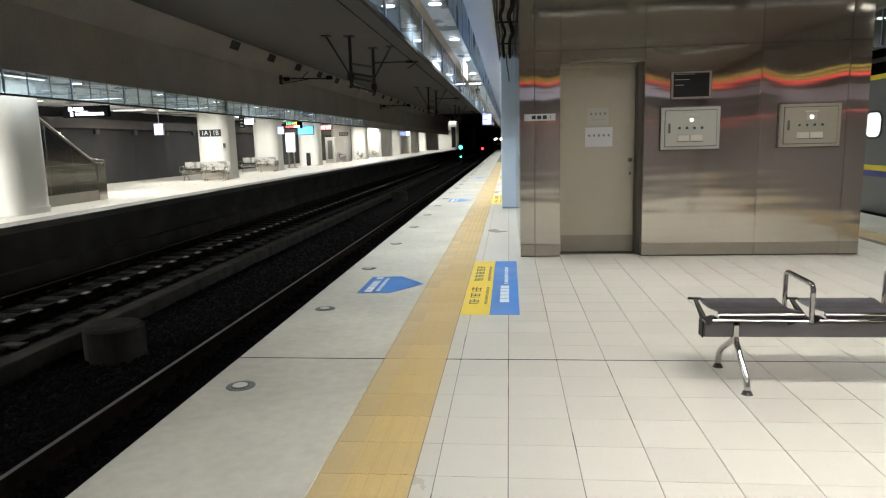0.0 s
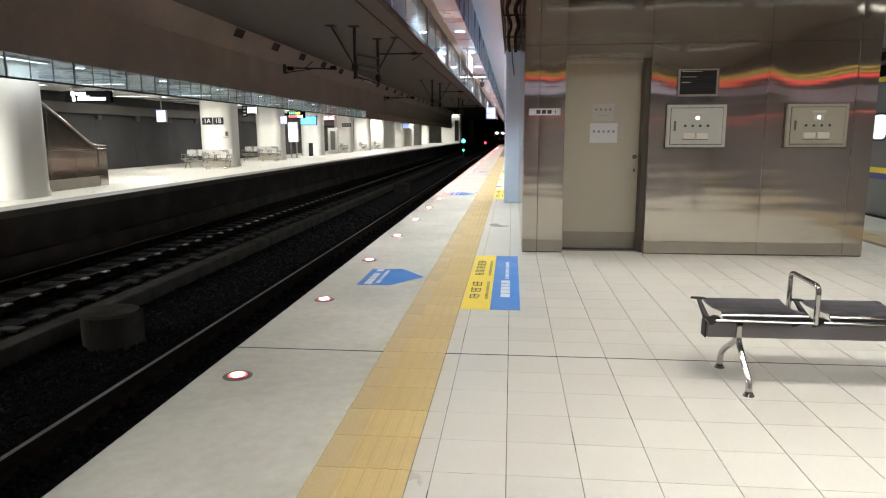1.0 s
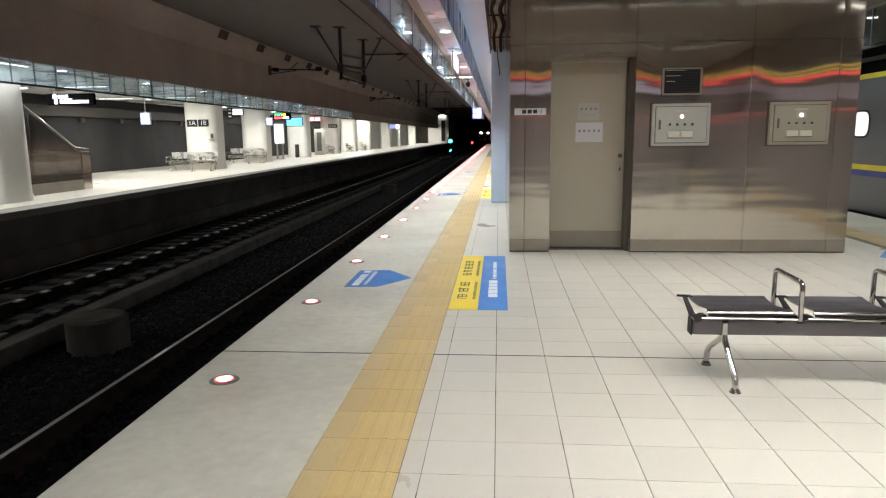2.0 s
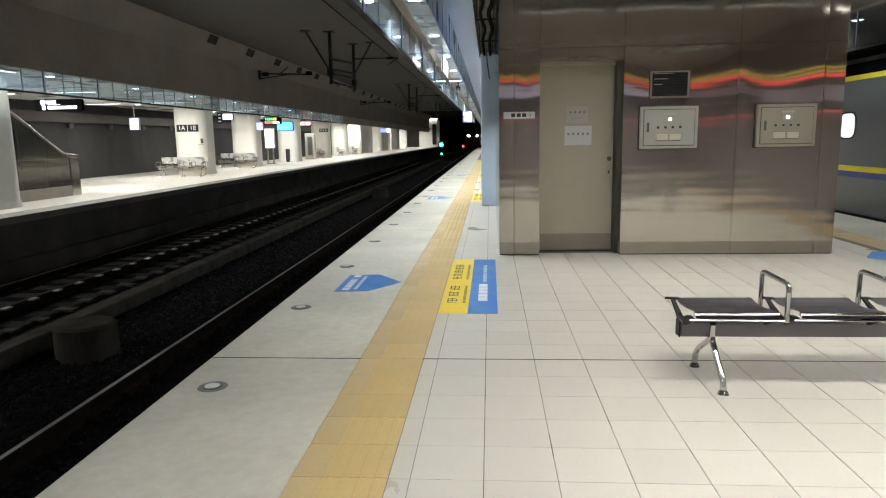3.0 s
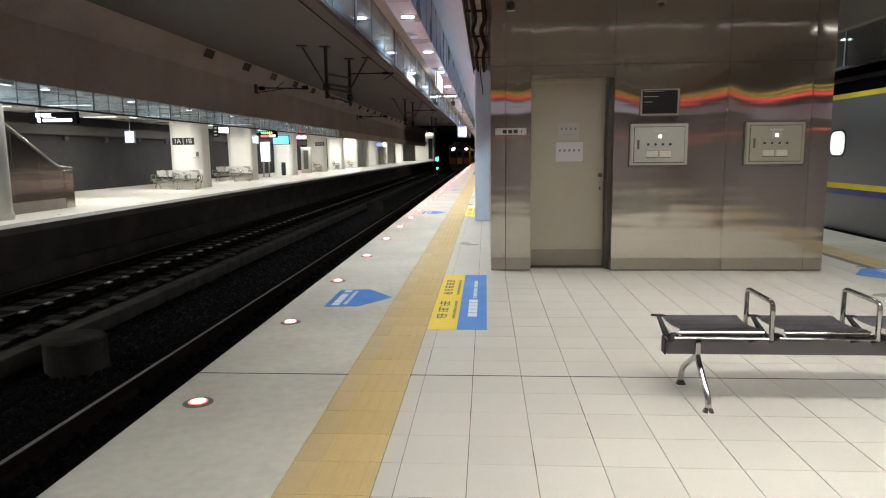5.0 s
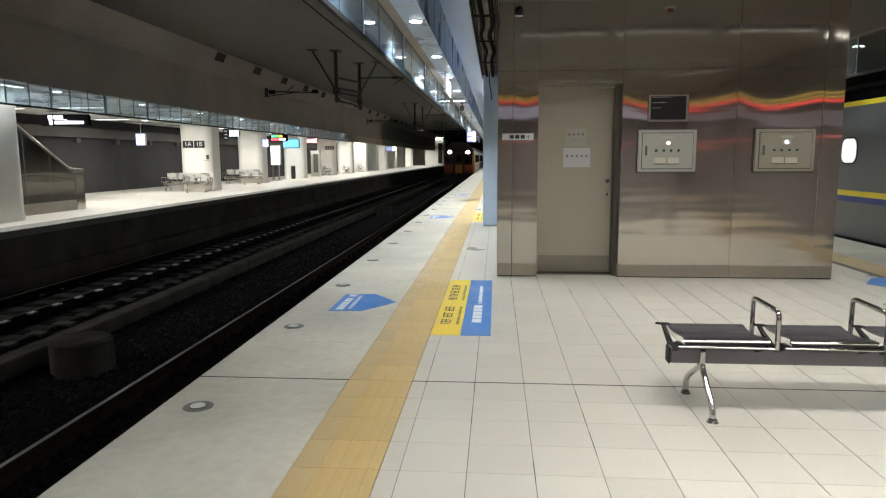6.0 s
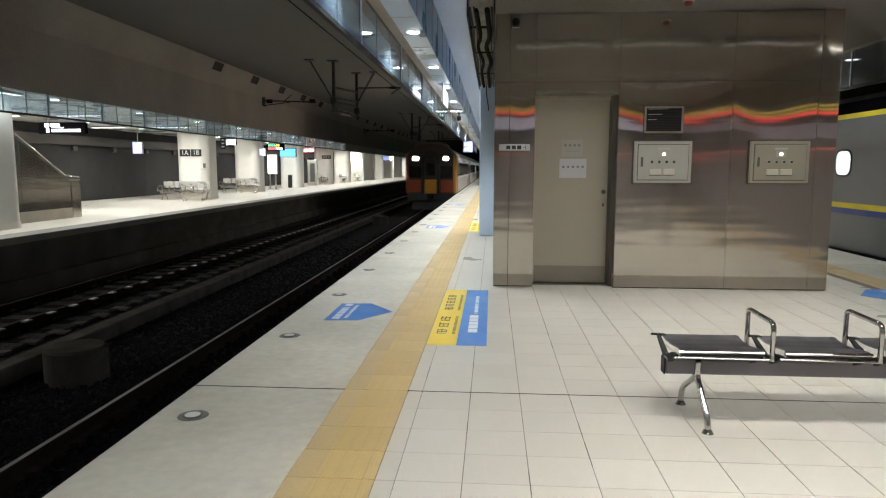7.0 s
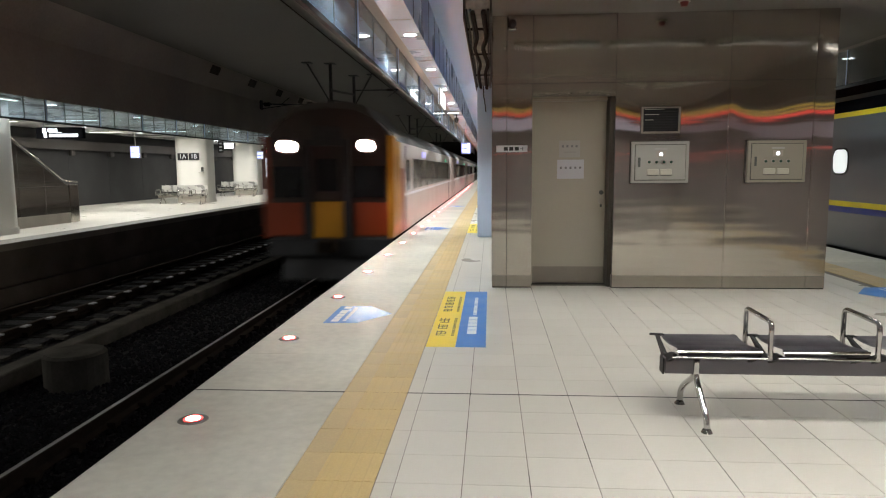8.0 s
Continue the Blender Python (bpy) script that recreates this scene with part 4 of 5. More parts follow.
# ---------------------------------------------------------------- edge lamps
def edge_lamp(m):
    """Flush lamp in the edge slab: ring, lens seat and a turning disc whose one face glows red."""
    p = thing("edge_lamp", "round flush warning lamp in a dark cast ring", "warning lamp", m, "warning lamps along the platform edge")
    bm = bmesh.new()
    ring = arc((0, 0, 0), 1.0, 0, 360, 28, (1, 0, 0), (0, 1, 0))[:-1]
    rows = []
    for r, z in ((0.084, 0.0), (0.081, 0.003), (0.062, 0.0045), (0.054, 0.003), (0.054, 0.0005)):
        rows.append([bm.verts.new((v.x * r, v.y * r, z)) for v in ring])
    for a, b in zip(rows, rows[1:]):
        for i in range(28):
            j = (i + 1) % 28
            bm.faces.new((a[i], a[j], b[j], b[i]))
    part("ring", bm, RING, p)
    disc = new("signal_disc")
    disc.parent = p
    # dim glowing rim added for the red glare round the lit face
    bm = bmesh.new()
    rod(bm, (0, 0, 0.0021), (0, 0, 0.0025), 0.0535, 24)
    rod(bm, (0, 0, 0.00255), (0, 0, 0.0046), 0.0525, 24, 0.046)
    part("glowing_rim", bm, RED_RIM, disc, "dim red rim for the lens glare")
    bm = bmesh.new()
    rod(bm, (0, 0, 0.00465), (0, 0, 0.0062), 0.039, 24, 0.034)
    part("glowing_face", bm, RED_GLOW, disc, "red glowing face")
    bm = bmesh.new()
    rod(bm, (0, 0, -0.0026), (0, 0, 0.002), 0.0535, 24)
    part("seat_plate", bm, GUNMETAL, disc)
    bm = bmesh.new()
    rod(bm, (0.003, 0, -0.0040), (0.003, 0, -0.0027), 0.041, 24, 0.043)
    part("clear_face", bm, LENS, disc, "clear pale face")
    return p, disc


DISCS = []
for k in range(-3, 40):
    DISCS.append(edge_lamp(pose(-1.54, -0.51 + 1.8 * k, 0))[1])


# ---------------------------------------------------------------- bench
def bench(m, seats, label, seat_mat, beam_mat, back=False):
    """Beam seating: a box beam on splayed chrome legs, bent sheet seats and tubular armrests."""
    b = thing("bench", label, "bench", m, "beam seating on the platforms")
    pitch = 0.54
    length = pitch * seats
    part("beam", B(-0.005, length + 0.02, 0.025, 0.095, 0.258, 0.346, bevel=0.008), beam_mat, b)
    for x in (-0.014, length + 0.0205):
        part("end_cap", B(x, x + 0.0085, 0.022, 0.098, 0.255, 0.349, bevel=0.003), BLACK if not back else beam_mat, b)
    for i in range(seats):
        x = pitch * i
        # seat pan, rolled down at the front and dished
        prof = [(-0.118, 0.402), (-0.116, 0.420), (-0.09, 0.430), (-0.02, 0.422), (0.08, 0.408), (0.18, 0.405), (0.25, 0.411), (0.285, 0.419)]
        bm = bmesh.new()
        lo = [[bm.verts.new((x0, y * (0.93 if x0 > x + 0.45 else 1.0), z + (0.003 if (x0 < x + 0.04 or x0 > x + 0.44) else 0.0))) for y, z in prof] for x0 in (x + 0.03, x + 0.055, x + 0.23, x + 0.43, x + 0.46)]
        for r0, r1 in zip(lo, lo[1:]):
            for k in range(len(prof) - 1):
                bm.faces.new((r0[k], r0[k + 1], r1[k + 1], r1[k]))
        bmesh.ops.solidify(bm, geom=bm.faces[:], thickness=0.006)
        s = part("seat", bm, seat_mat, b)
        part("front_trim", pipe(bmesh.new(), [(x + 0.02, -0.122, 0.425), (x + 0.455, -0.122, 0.427)], 0.0085, 8), CHROME, s, "chrome front edge")
        part("front_trim", pipe(bmesh.new(), [(x + 0.0, -0.112, 0.392), (x + 0.485, -0.112, 0.388)], 0.0065, 8), CHROME, s)
        for x1, d in ((x + 0.015, 1), (x + 0.448, -1)):
            # open triangular bracket: two arms from the beam to the ends of the pan
            br = prism(bmesh.new(), [(-0.105, 0.388), (-0.105, 0.405), (-0.04, 0.402), (0.055, 0.362), (0.10, 0.362), (0.235, 0.402), (0.285, 0.42), (0.285, 0.405), (0.13, 0.330), (0.02, 0.330)], "x", x1 - 0.010, x1 + 0.010)
            part("seat_bracket", br, BLACK if not back else beam_mat, b)
        # cast lip of the bracket that holds the back corner of the pan
        part("corner_lip", prism(bmesh.new(), [(x - 0.028, 0.292), (x + 0.05, 0.262), (x + 0.05, 0.296), (x - 0.02, 0.304)], "z", 0.410, 0.421), BLACK if not back else beam_mat, b)
        if back:
            part("backrest", B(x - 0.02, x + 0.505, 0.33, 0.35, 0.50, 0.78, bevel=0.008), seat_mat, b)
            part("back_bar", rod(bmesh.new(), (x + 0.23, 0.29, 0.40), (x + 0.23, 0.335, 0.56), 0.015, 8), CHROME, b)
    for i in range(seats + (1 if back else 0)):
        x = pitch * i + 0.50 if not back else pitch * i - 0.03
        pts = [(x, -0.110, 0.38 if not back else 0.335)] + arc((x, -0.075, 0.548), 0.035, 180, 90, 4, (0, 1, 0), (0, 0, 1)) + arc((x, 0.205, 0.552), 0.035, 90, 0, 4, (0, 1, 0), (0, 0, 1)) + [(x, 0.24, 0.36)]
        part("armrest", pipe(bmesh.new(), pts, 0.0135, 10), CHROME, b, "bent chrome tube armrest", smooth=True)
        part("arm_bracket", B(x - 0.012, x + 0.012, 0.0, 0.24, 0.3465, 0.360), beam_mat, b)
    for x in (0.165, length - 0.165):
        leg = part("leg", pipe(bmesh.new(), bend([(x, 0.016, 0.345), (x, 0.014, 0.25), (x + 0.004, -0.03, 0.19), (x + 0.010, -0.135, 0.085), (x + 0.012, -0.153, 0.05), (x + 0.012, -0.158, 0.02)]), 0.0168, 14), CHROME, b, "splayed chrome leg", smooth=True)
        part("leg", pipe(bmesh.new(), bend([(x, 0.04, 0.258), (x - 0.002, 0.09, 0.215), (x - 0.006, 0.21, 0.14), (x - 0.008, 0.265, 0.085), (x - 0.008, 0.28, 0.02)]), 0.0168, 14), CHROME, b, "splayed chrome leg", smooth=True)
        for px, py in ((x + 0.012, -0.158), (x - 0.008, 0.28)):
            bm = bmesh.new()
            rod(bm, (px, py, 0.0), (px, py, 0.016), 0.031, 18, 0.022)
            part("foot", bm, CHROME, leg)
    return b


bench(pose(1.085, -0.385, 0), 4, "beam bench with dark steel seats and chrome armrests", SEAT, BEAM)


# ---------------------------------------------------------------- far platform
def far_pillar(m):
    p = thing("pillar", "broad white clad pillar with rounded corners", "pillar", m, "pillars of the far platform")
    part("shaft", prism(bmesh.new(), rounded(-0.70, 0.70, -0.7, 0.7, 0.40, 16), "z", 0.14, 3.0), PILLAR, p, smooth=False)
    part("skirting", prism(bmesh.new(), rounded(-0.72, 0.72, -0.72, 0.72, 0.41, 16), "z", 0.0, 0.139), PILLAR, p)
    return p


p0 = far_pillar(pose(-12.94, 25.0, 0))
for y in (9.95, 33.2, 41.3, 50.0, 56.8, 63.2, 69.8, 76.5, 84.0, 92.0, 101.0):
    copy_thing(p0, pose(-11.28 if y < 10 else -13.6, y, 0))

board = thing("platform_number_sign", "black plates lettered 1A and 1B on a white pillar", "sign", pose(-12.92, 24.29, 2.0))
for x0, word in ((-0.48, "1A"), (0.02, "1B")):
    pl = part("plate", B(x0, x0 + 0.46, -0.03, 0.0, -0.15, 0.15, bevel=0.004), BLACK, board)
    fc = bpy.data.curves.new("lettering", "FONT")
    fc.body, fc.size, fc.align_x, fc.align_y, fc.extrude = word, 0.27, "CENTER", "CENTER", 0.001
    fc.materials.append(WHITE)
    o = new("lettering", fc)
    o.parent = pl
    o.matrix_basis = pose(x0 + 0.23, -0.033, 0.0, 90, 0, 0)
plate = thing("pillar_plate", "small black plate with pale print on a white pillar", "sign", pose(-13.2, 49.28, 2.2))
part("plate", B(-0.36, 0.36, -0.03, 0.0, -0.14, 0.14, bevel=0.004), BLACK, plate)
for i in range(3):
    part("print_bar", B(-0.27 + 0.2 * i, -0.14 + 0.2 * i, -0.034, -0.0305, -0.08, 0.08), PAPER_GREY, plate)
box_r = thing("card_reader", "small grey reader on a white pillar", "card reader", pose(-12.35, 24.36, 1.35))
part("case", B(-0.05, 0.05, -0.06, 0.0, 0.0, 0.2, bevel=0.006), GUNMETAL, box_r)
part("shelf", B(-0.16, 0.06, -0.08, 0.0, -0.06, -0.035), KICK, box_r)

flag = thing("flag_sign", "small black sign with pale bars standing off a white pillar", "sign", pose(-12.24, 25.6, 2.45))
part("arm", B(0.0, 0.12, -0.02, 0.02, -0.02, 0.02), BLACK, flag)
part("plate", B(0.12, 0.36, -0.025, 0.025, -0.25, 0.25, bevel=0.004), BLACK, flag)
for z in (-0.15, 0.0, 0.15):
    part("print_bar", B(0.17, 0.31, -0.029, -0.0255, z - 0.03, z + 0.03), WHITE, flag)


def stair_side():
    s = thing("stair_enclosure", "sloping stainless steel side of a stairway on the far platform", "stair enclosure", pose(-11.4, 0, 0))
    part("side_panel", prism(bmesh.new(), [(10.7, 0.0), (13.55, 0.0), (13.55, 1.02), (13.35, 1.08), (11.35, 2.2), (10.7, 2.52)], "x", -0.06, 0.0), STEEL_FAR, s)
    part("side_panel", prism(bmesh.new(), [(5.0, 0.0), (13.55, 0.0), (13.55, 1.02), (13.35, 1.08), (11.35, 2.2), (9.6, 2.95), (5.0, 2.95)], "x", -2.6, -2.54), STEEL_FAR, s)
    part("end_post", B(-0.09, 0.02, 13.56, 13.95, 0.0, 1.03, bevel=0.01), STEEL_FAR, s)
    part("skirting", B(0.001, 0.012, 10.7, 13.55, 0.0, 0.28), KICK, s)
    part("handrail", pipe(bmesh.new(), [(-0.03, 9.8, 2.98), (-0.03, 11.4, 2.28), (-0.03, 13.4, 1.16), (-0.03, 14.0, 1.10)], 0.014, 10), STEEL_FAR, s)
    for y in (11.62, 12.58):
        part("panel_seam", B(0.0005, 0.003, y - 0.006, y + 0.006, 0.281, 2.2 - 0.56 * (y - 11.35) - 0.03), SEAM, s)
    part("panel_seam", B(0.0005, 0.003, 10.7, 13.54, 1.0, 1.012), SEAM, s)
    for k in range(12):
        part("step", B(-2.53, -0.07, 10.0 + 0.29 * k, 10.29 + 0.29 * k, 0.0, 2.04 - 0.17 * k), CONCRETE, s)


stair_side()

b0 = bench(pose(-14.1, 23.75, 0, 0, 0, -5), 4, "chrome beam bench with backrests on the far platform", CHROME_SEAT, KICK, True)
copy_thing(b0, pose(-14.8, 31.9, 0, 0, 0, -5))
b1 = bench(pose(-12.75, 22.75, 0, 0, 0, 10), 2, "backless steel beam bench on the far platform", KICK, KICK)
part("skirt", B(0.02, 1.06, -0.06, 0.24, 0.08, 0.26, bevel=0.01), KICK, b1)
copy_thing(b1, pose(-13.45, 30.9, 0, 0, 0, 10))
for y in (61.5, 55.0, 48.0):
    copy_thing(b0, pose(-13.2, y, 0, 0, 0, 90))


def hanging_sign(name, label, w, h, m, lit, bars, drop=0.5, dark=True):
    """A lit sign box on two rods. Its print is plain bars."""
    s = thing(name, label, "hanging sign", m)
    part("case", B(-w / 2, w / 2, -0.06, 0.06, -h / 2, h / 2, bevel=0.006), SIGN_BLACK if dark else GREY_BOX, s)
    for sgn, y in ((-1, -0.064), (1, 0.064)):
        for x0, x1, z0, z1, mm in bars:
            part("lit_field", B(x0 * w, x1 * w, min(y, y - sgn * 0.003), max(y, y - sgn * 0.003), z0 * h, z1 * h), mm, s)
    for x in (-w * 0.35, w * 0.35):
        bm = bmesh.new()
        rod(bm, (x, 0, h / 2), (x, 0, h / 2 + drop), 0.012, 8)
        part("hanger", bm, GREY_BOX, s)
    return s


rows = [(-0.36, -0.28, 0.05, 0.42, SIGN_WHITE)] + [(-0.25 + 0.075 * i, -0.19 + 0.075 * i, 0.10, 0.38, SIGN_WHITE) for i in range(3)]
rows += [(-0.33, -0.27, -0.42, -0.02, SIGN_WHITE)] + [(-0.22 + 0.07 * i, -0.165 + 0.07 * i, -0.36, -0.10, SIGN_WHITE) for i in range(9)] + [(-0.21, 0.05, 0.0, 0.04, SIGN_WHITE)]
hanging_sign("direction_sign", "hanging black sign with lit white lettering", 1.28, 0.29, pose(-11.14, 13.0, 2.40), None, rows, 0.45)


def square_sign(m, group):
    s = thing("car_position_sign", "small square lit sign, white characters on blue", "hanging sign", m, group)
    part("case", B(-0.17, 0.17, -0.05, 0.05, -0.2, 0.2, bevel=0.006), GREY_BOX, s)
    part("lit_field", B(-0.155, 0.155, -0.054, -0.051, -0.185, 0.185), SIGN_DEEP, s)
    for x0, x1, z0, z1 in ((-0.12, -0.07, 0.02, 0.14), (-0.04, 0.03, 0.02, 0.14), (-0.12, 0.03, -0.14, -0.04), (0.06, 0.135, -0.165, 0.165)):
        part("print_bar", B(x0, x1, -0.058, -0.0545, z0, z1), SIGN_WHITE, s)
    bm = bmesh.new()
    rod(bm, (0, 0, 0.2), (0, 0, 0.97), 0.012, 8)
    part("hanger", bm, GREY_BOX, s)
    return s


g0 = square_sign(pose(-11.85, 18.0, 2.03), "car position signs")
for x, y, z in ((-11.55, 29.5, 2.15), (-0.75, 20.0, 2.12)):
    copy_thing(g0, pose(x, y, z))
hanging_sign("exit_sign", "hanging sign with green and red lit letters", 1.1, 0.42, pose(-13.15, 36.5, 2.62), None,
             [(-0.40 + 0.11 * i, -0.33 + 0.11 * i, 0.08, 0.40, SIGN_GREEN if i < 4 else SIGN_YELLOW) for i in range(6)] + [(-0.42 + 0.12 * i, -0.33 + 0.12 * i, -0.38, -0.06, SIGN_RED if i < 4 else SIGN_WHITE) for i in range(7)], 0.2)
hanging_sign("departure_screen", "hanging screen lit pale blue", 1.05, 0.56, pose(-12.7, 37.5, 2.30), None, [(-0.47, 0.47, -0.44, 0.44, SCREEN)], 0.42)
for i in range(4):
    part("text_row", B(-0.42, 0.12 + 0.08 * (i % 3), -0.0685, -0.0645, 0.13 - 0.11 * i, 0.16 - 0.11 * i), SIGN_BLUE, bpy.data.objects["departure_screen"])
hanging_sign("clock_sign", "hanging display with red lit digits", 0.85, 0.33, pose(-13.85, 46.5, 2.68), None, [(-0.44, -0.1, -0.4, 0.4, SIGN_RED), (-0.02, 0.44, -0.4, 0.4, SIGN_RED)], 0.14)
hanging_sign("way_out_sign", "hanging lit pale sign near the platform end", 1.2, 0.5, pose(-11.6, 71.0, 2.4), None, [(-0.47, 0.1, -0.44, 0.44, SIGN_BLUE), (0.14, 0.47, -0.44, 0.44, SIGN_WHITE)], 0.35)
hanging_sign("exit_light_sign", "small hanging sign lit white", 0.56, 0.30, pose(-13.75, 31.0, 2.70), None,
             [(-0.46, 0.46, 0.04, 0.46, SIGN_WHITE), (-0.46, 0.46, -0.46, -0.04, SIGN_WHITE)], 0.14)
ad = thing("poster_box", "tall lit white poster box on the far platform", "poster box", pose(-13.75, 37.6, 0))
part("case", B(-0.30, 0.30, -0.1, 0.1, 0.95, 2.22, bevel=0.01), GREY_BOX, ad)
for x in (-0.22, 0.14):
    part("leg", B(x, x + 0.08, -0.05, 0.05, 0.0, 0.949), GREY_BOX, ad)
part("foot_plate", B(-0.3, 0.3, -0.16, 0.16, 0.0, 0.02), GUNMETAL, ad)
part("lit_field", B(-0.28, 0.28, -0.105, -0.101, 1.0, 2.15), SIGN_WHITE, ad)
vm = thing("vending_cabinet", "pale cabinet with a dark front on the far platform", "cabinet", pose(-13.6, 46.6, 0))
part("case", B(-0.34, 0.34, -0.3, 0.3, 0.0, 1.95, bevel=0.02), GREY_BOX, vm)
part("front", B(-0.14, 0.22, -0.308, -0.302, 0.3, 1.7), GUNMETAL, vm)
bn = thing("litter_bin", "slim dark litter bin beside a white pillar", "litter bin", pose(-13.55, 40.6, 0))
part("bin_body", B(-0.13, 0.13, -0.13, 0.13, 0.0, 0.82, bevel=0.03), BLACK, bn)
part("bin_lid", B(-0.14, 0.14, -0.14, 0.14, 0.821, 0.88, bevel=0.02), GUNMETAL, bn)
py = thing("sign_pylon", "slim black sign pylon on the far platform", "sign pylon", pose(-14.25, 37.2, 0))
part("post", B(-0.07, 0.07, -0.05, 0.05, 0.0, 2.3, bevel=0.01), BLACK, py)
part("lit_panel", B(-0.05, 0.05, -0.056, -0.051, 1.0, 2.2), SIGN_BLUE, py)
sg = structure(part("room_far_end", B(-12.2, -9.0, 113.0, 117.9, 0.0, 4.6), PILLAR), "white room at the end of the far platform")
part("doorway", B(-9.9, -9.2, 112.95, 113.0, 0.4, 3.9), BLACK, sg)
part("roof_light", B(-12.4, -8.9, 112.6, 112.94, 4.6, 4.85), TUBE_FAR, sg)


# ---------------------------------------------------------------- signals and overhead line
def signal(x, y, z, lamp, label):
    s = thing("railway_signal", label, "signal", pose(x, y, BED))
    bm = bmesh.new()
    rod(bm, (0, 0, 0), (0, 0, z - BED - 0.3), 0.05, 12)
    part("post", bm, BLACK, s)
    part("head", B(-0.2, 0.2, -0.08, 0.08, z - BED - 0.32, z - BED + 0.32, bevel=0.03), BLACK, s)
    bm = bmesh.new()
    rod(bm, (0, -0.081, z - BED), (0, -0.12, z - BED), 0.19, 20)
    part("lens", bm, lamp, s)
    if lamp is GREEN:
        # glowing disc put in for the green light's reflection below the signal
        part("lower_lens", rod(bmesh.new(), (0, -0.06, z - BED - 1.0), (0, -0.10, z - BED - 1.0), 0.09, 16), lamp, s, "glowing disc for the signal's reflection")


signal(-5.2, 69.0, 0.75, GREEN, "green railway signal between the tracks")
signal(-5.2, 129.0, -0.1, RED_SIGNAL, "red railway signal between the tracks")


def catenary(m):
    """Drop frame that carries the overhead conductor: two posts with plates, cross arms and struts."""
    c = thing("catenary_support", "dark steel drop frame for the overhead line", "catenary support", m, "overhead line supports")
    for x, y in ((0.0, 0.0), (0.2, 3.1)):
        bm = rod(bmesh.new(), (x, y, -1.76), (x, y, 0.0), 0.06, 12)
        part("post", bm, BLACK, c)
        part("ceiling_plate", B(x - 0.18, x + 0.18, y - 0.18, y + 0.18, -0.03, 0.0), BLACK, c)
    for x, y, px in ((-0.75, -0.3, 0.0), (0.95, 2.85, 0.2)):
        part("ceiling_plate", B(x - 0.16, x + 0.16, y - 0.16, y + 0.16, -0.03, 0.0), BLACK, c)
        for dy in (-0.1, 0.1):
            part("strut", rod(bmesh.new(), (x, y + dy, -0.03), (px, y + dy * 0.5, -1.3), 0.016, 8), BLACK, c)
    for za, zb in ((-0.93, -0.74), (-1.28, -1.12), (-1.42, -1.30), (-1.70, -1.70)):
        part("cross_arm", rod(bmesh.new(), (0.0, -0.1, za), (0.2, 3.2, zb), 0.042, 10), BLACK, c)
    part("clamp", B(-0.11, 0.11, -0.14, 0.14, -1.50, -1.24, bevel=0.04), BLACK, c)
    part("clamp", B(0.10, 0.30, 2.98, 3.22, -1.62, -1.36, bevel=0.04), BLACK, c)
    part("line_insulator", rod(bmesh.new(), (0.05, 0.9, -1.76), (0.13, 2.0, -1.76), 0.05, 12), KICK, c, "pale insulator")
    part("cantilever_arm", rod(bmesh.new(), (0.18, 2.9, -0.60), (2.0, 2.9, -0.60), 0.026, 10), BLACK, c)
    part("cantilever_arm", rod(bmesh.new(), (2.0, 2.9, -0.60), (1.6, 2.9, -0.85), 0.02, 10), BLACK, c)
    part("insulator", rod(bmesh.new(), (1.55, 2.9, -0.60), (1.8, 2.9, -0.60), 0.05, 12), RUST, c)
    return c


c0 = catenary(pose(-5.5, 19.7, TRACK_CEILING))
for y in (42.8, 66.0):
    copy_thing(c0, pose(-5.5, y, TRACK_CEILING))
wire = thing("contact_wire", "overhead conductor over the main track", "overhead line")
part("conductor", B(-3.158, -3.142, NEAR_END, TUNNEL_END, 4.02, 4.036), RUST, wire)
# thin dark plates on the slope stand in for the shade inside the recesses
HOLE_SHADE = dusty(mat("dim recess", (0.075, 0.068, 0.062), 0.85, 0, 0.3, 2, 30, 0.2))
fx = part("recess_hole", B(-0.012, 0.012, -0.36, 0.36, -0.15, 0.15), HOLE_SHADE, bpy.data.objects["wall_fascia_far"])
fx.matrix_basis = pose(-9.57, 19.5, 4.91, 0, 27, 0)
for k in range(4, 28):
    again(fx, bpy.data.objects["wall_fascia_far"], pose(-9.57, 9.2 + 3.5 * k, 4.91, 0, 27, 0))

def fascia_arm(y):
    """Arm from the fascia to the line over the through track, with two insulators."""
    a = thing("registration_arm", "dark steel arm with insulators fixed to the fascia", "overhead arm", pose(-9.85, y, 4.22), "arms over the through track")
    part("base_plate", B(-0.03, 0.02, -0.16, 0.16, -0.2, 0.2, bevel=0.01), BLACK, a)
    part("arm", rod(bmesh.new(), (0.0, 0, 0.05), (2.3, 0, -0.03), 0.03, 10), BLACK, a)
    part("stay", rod(bmesh.new(), (0.9, 0, 0.02), (1.25, 0, 0.30), 0.02, 8), BLACK, a)
    part("stay", rod(bmesh.new(), (0.0, 0, -0.16), (1.2, 0, -0.02), 0.02, 8), BLACK, a)
    for x in (0.25, 2.15):
        part("insulator", rod(bmesh.new(), (x - 0.12, 0, 0.02), (x + 0.12, 0, 0.02), 0.085, 14), RUST, a)


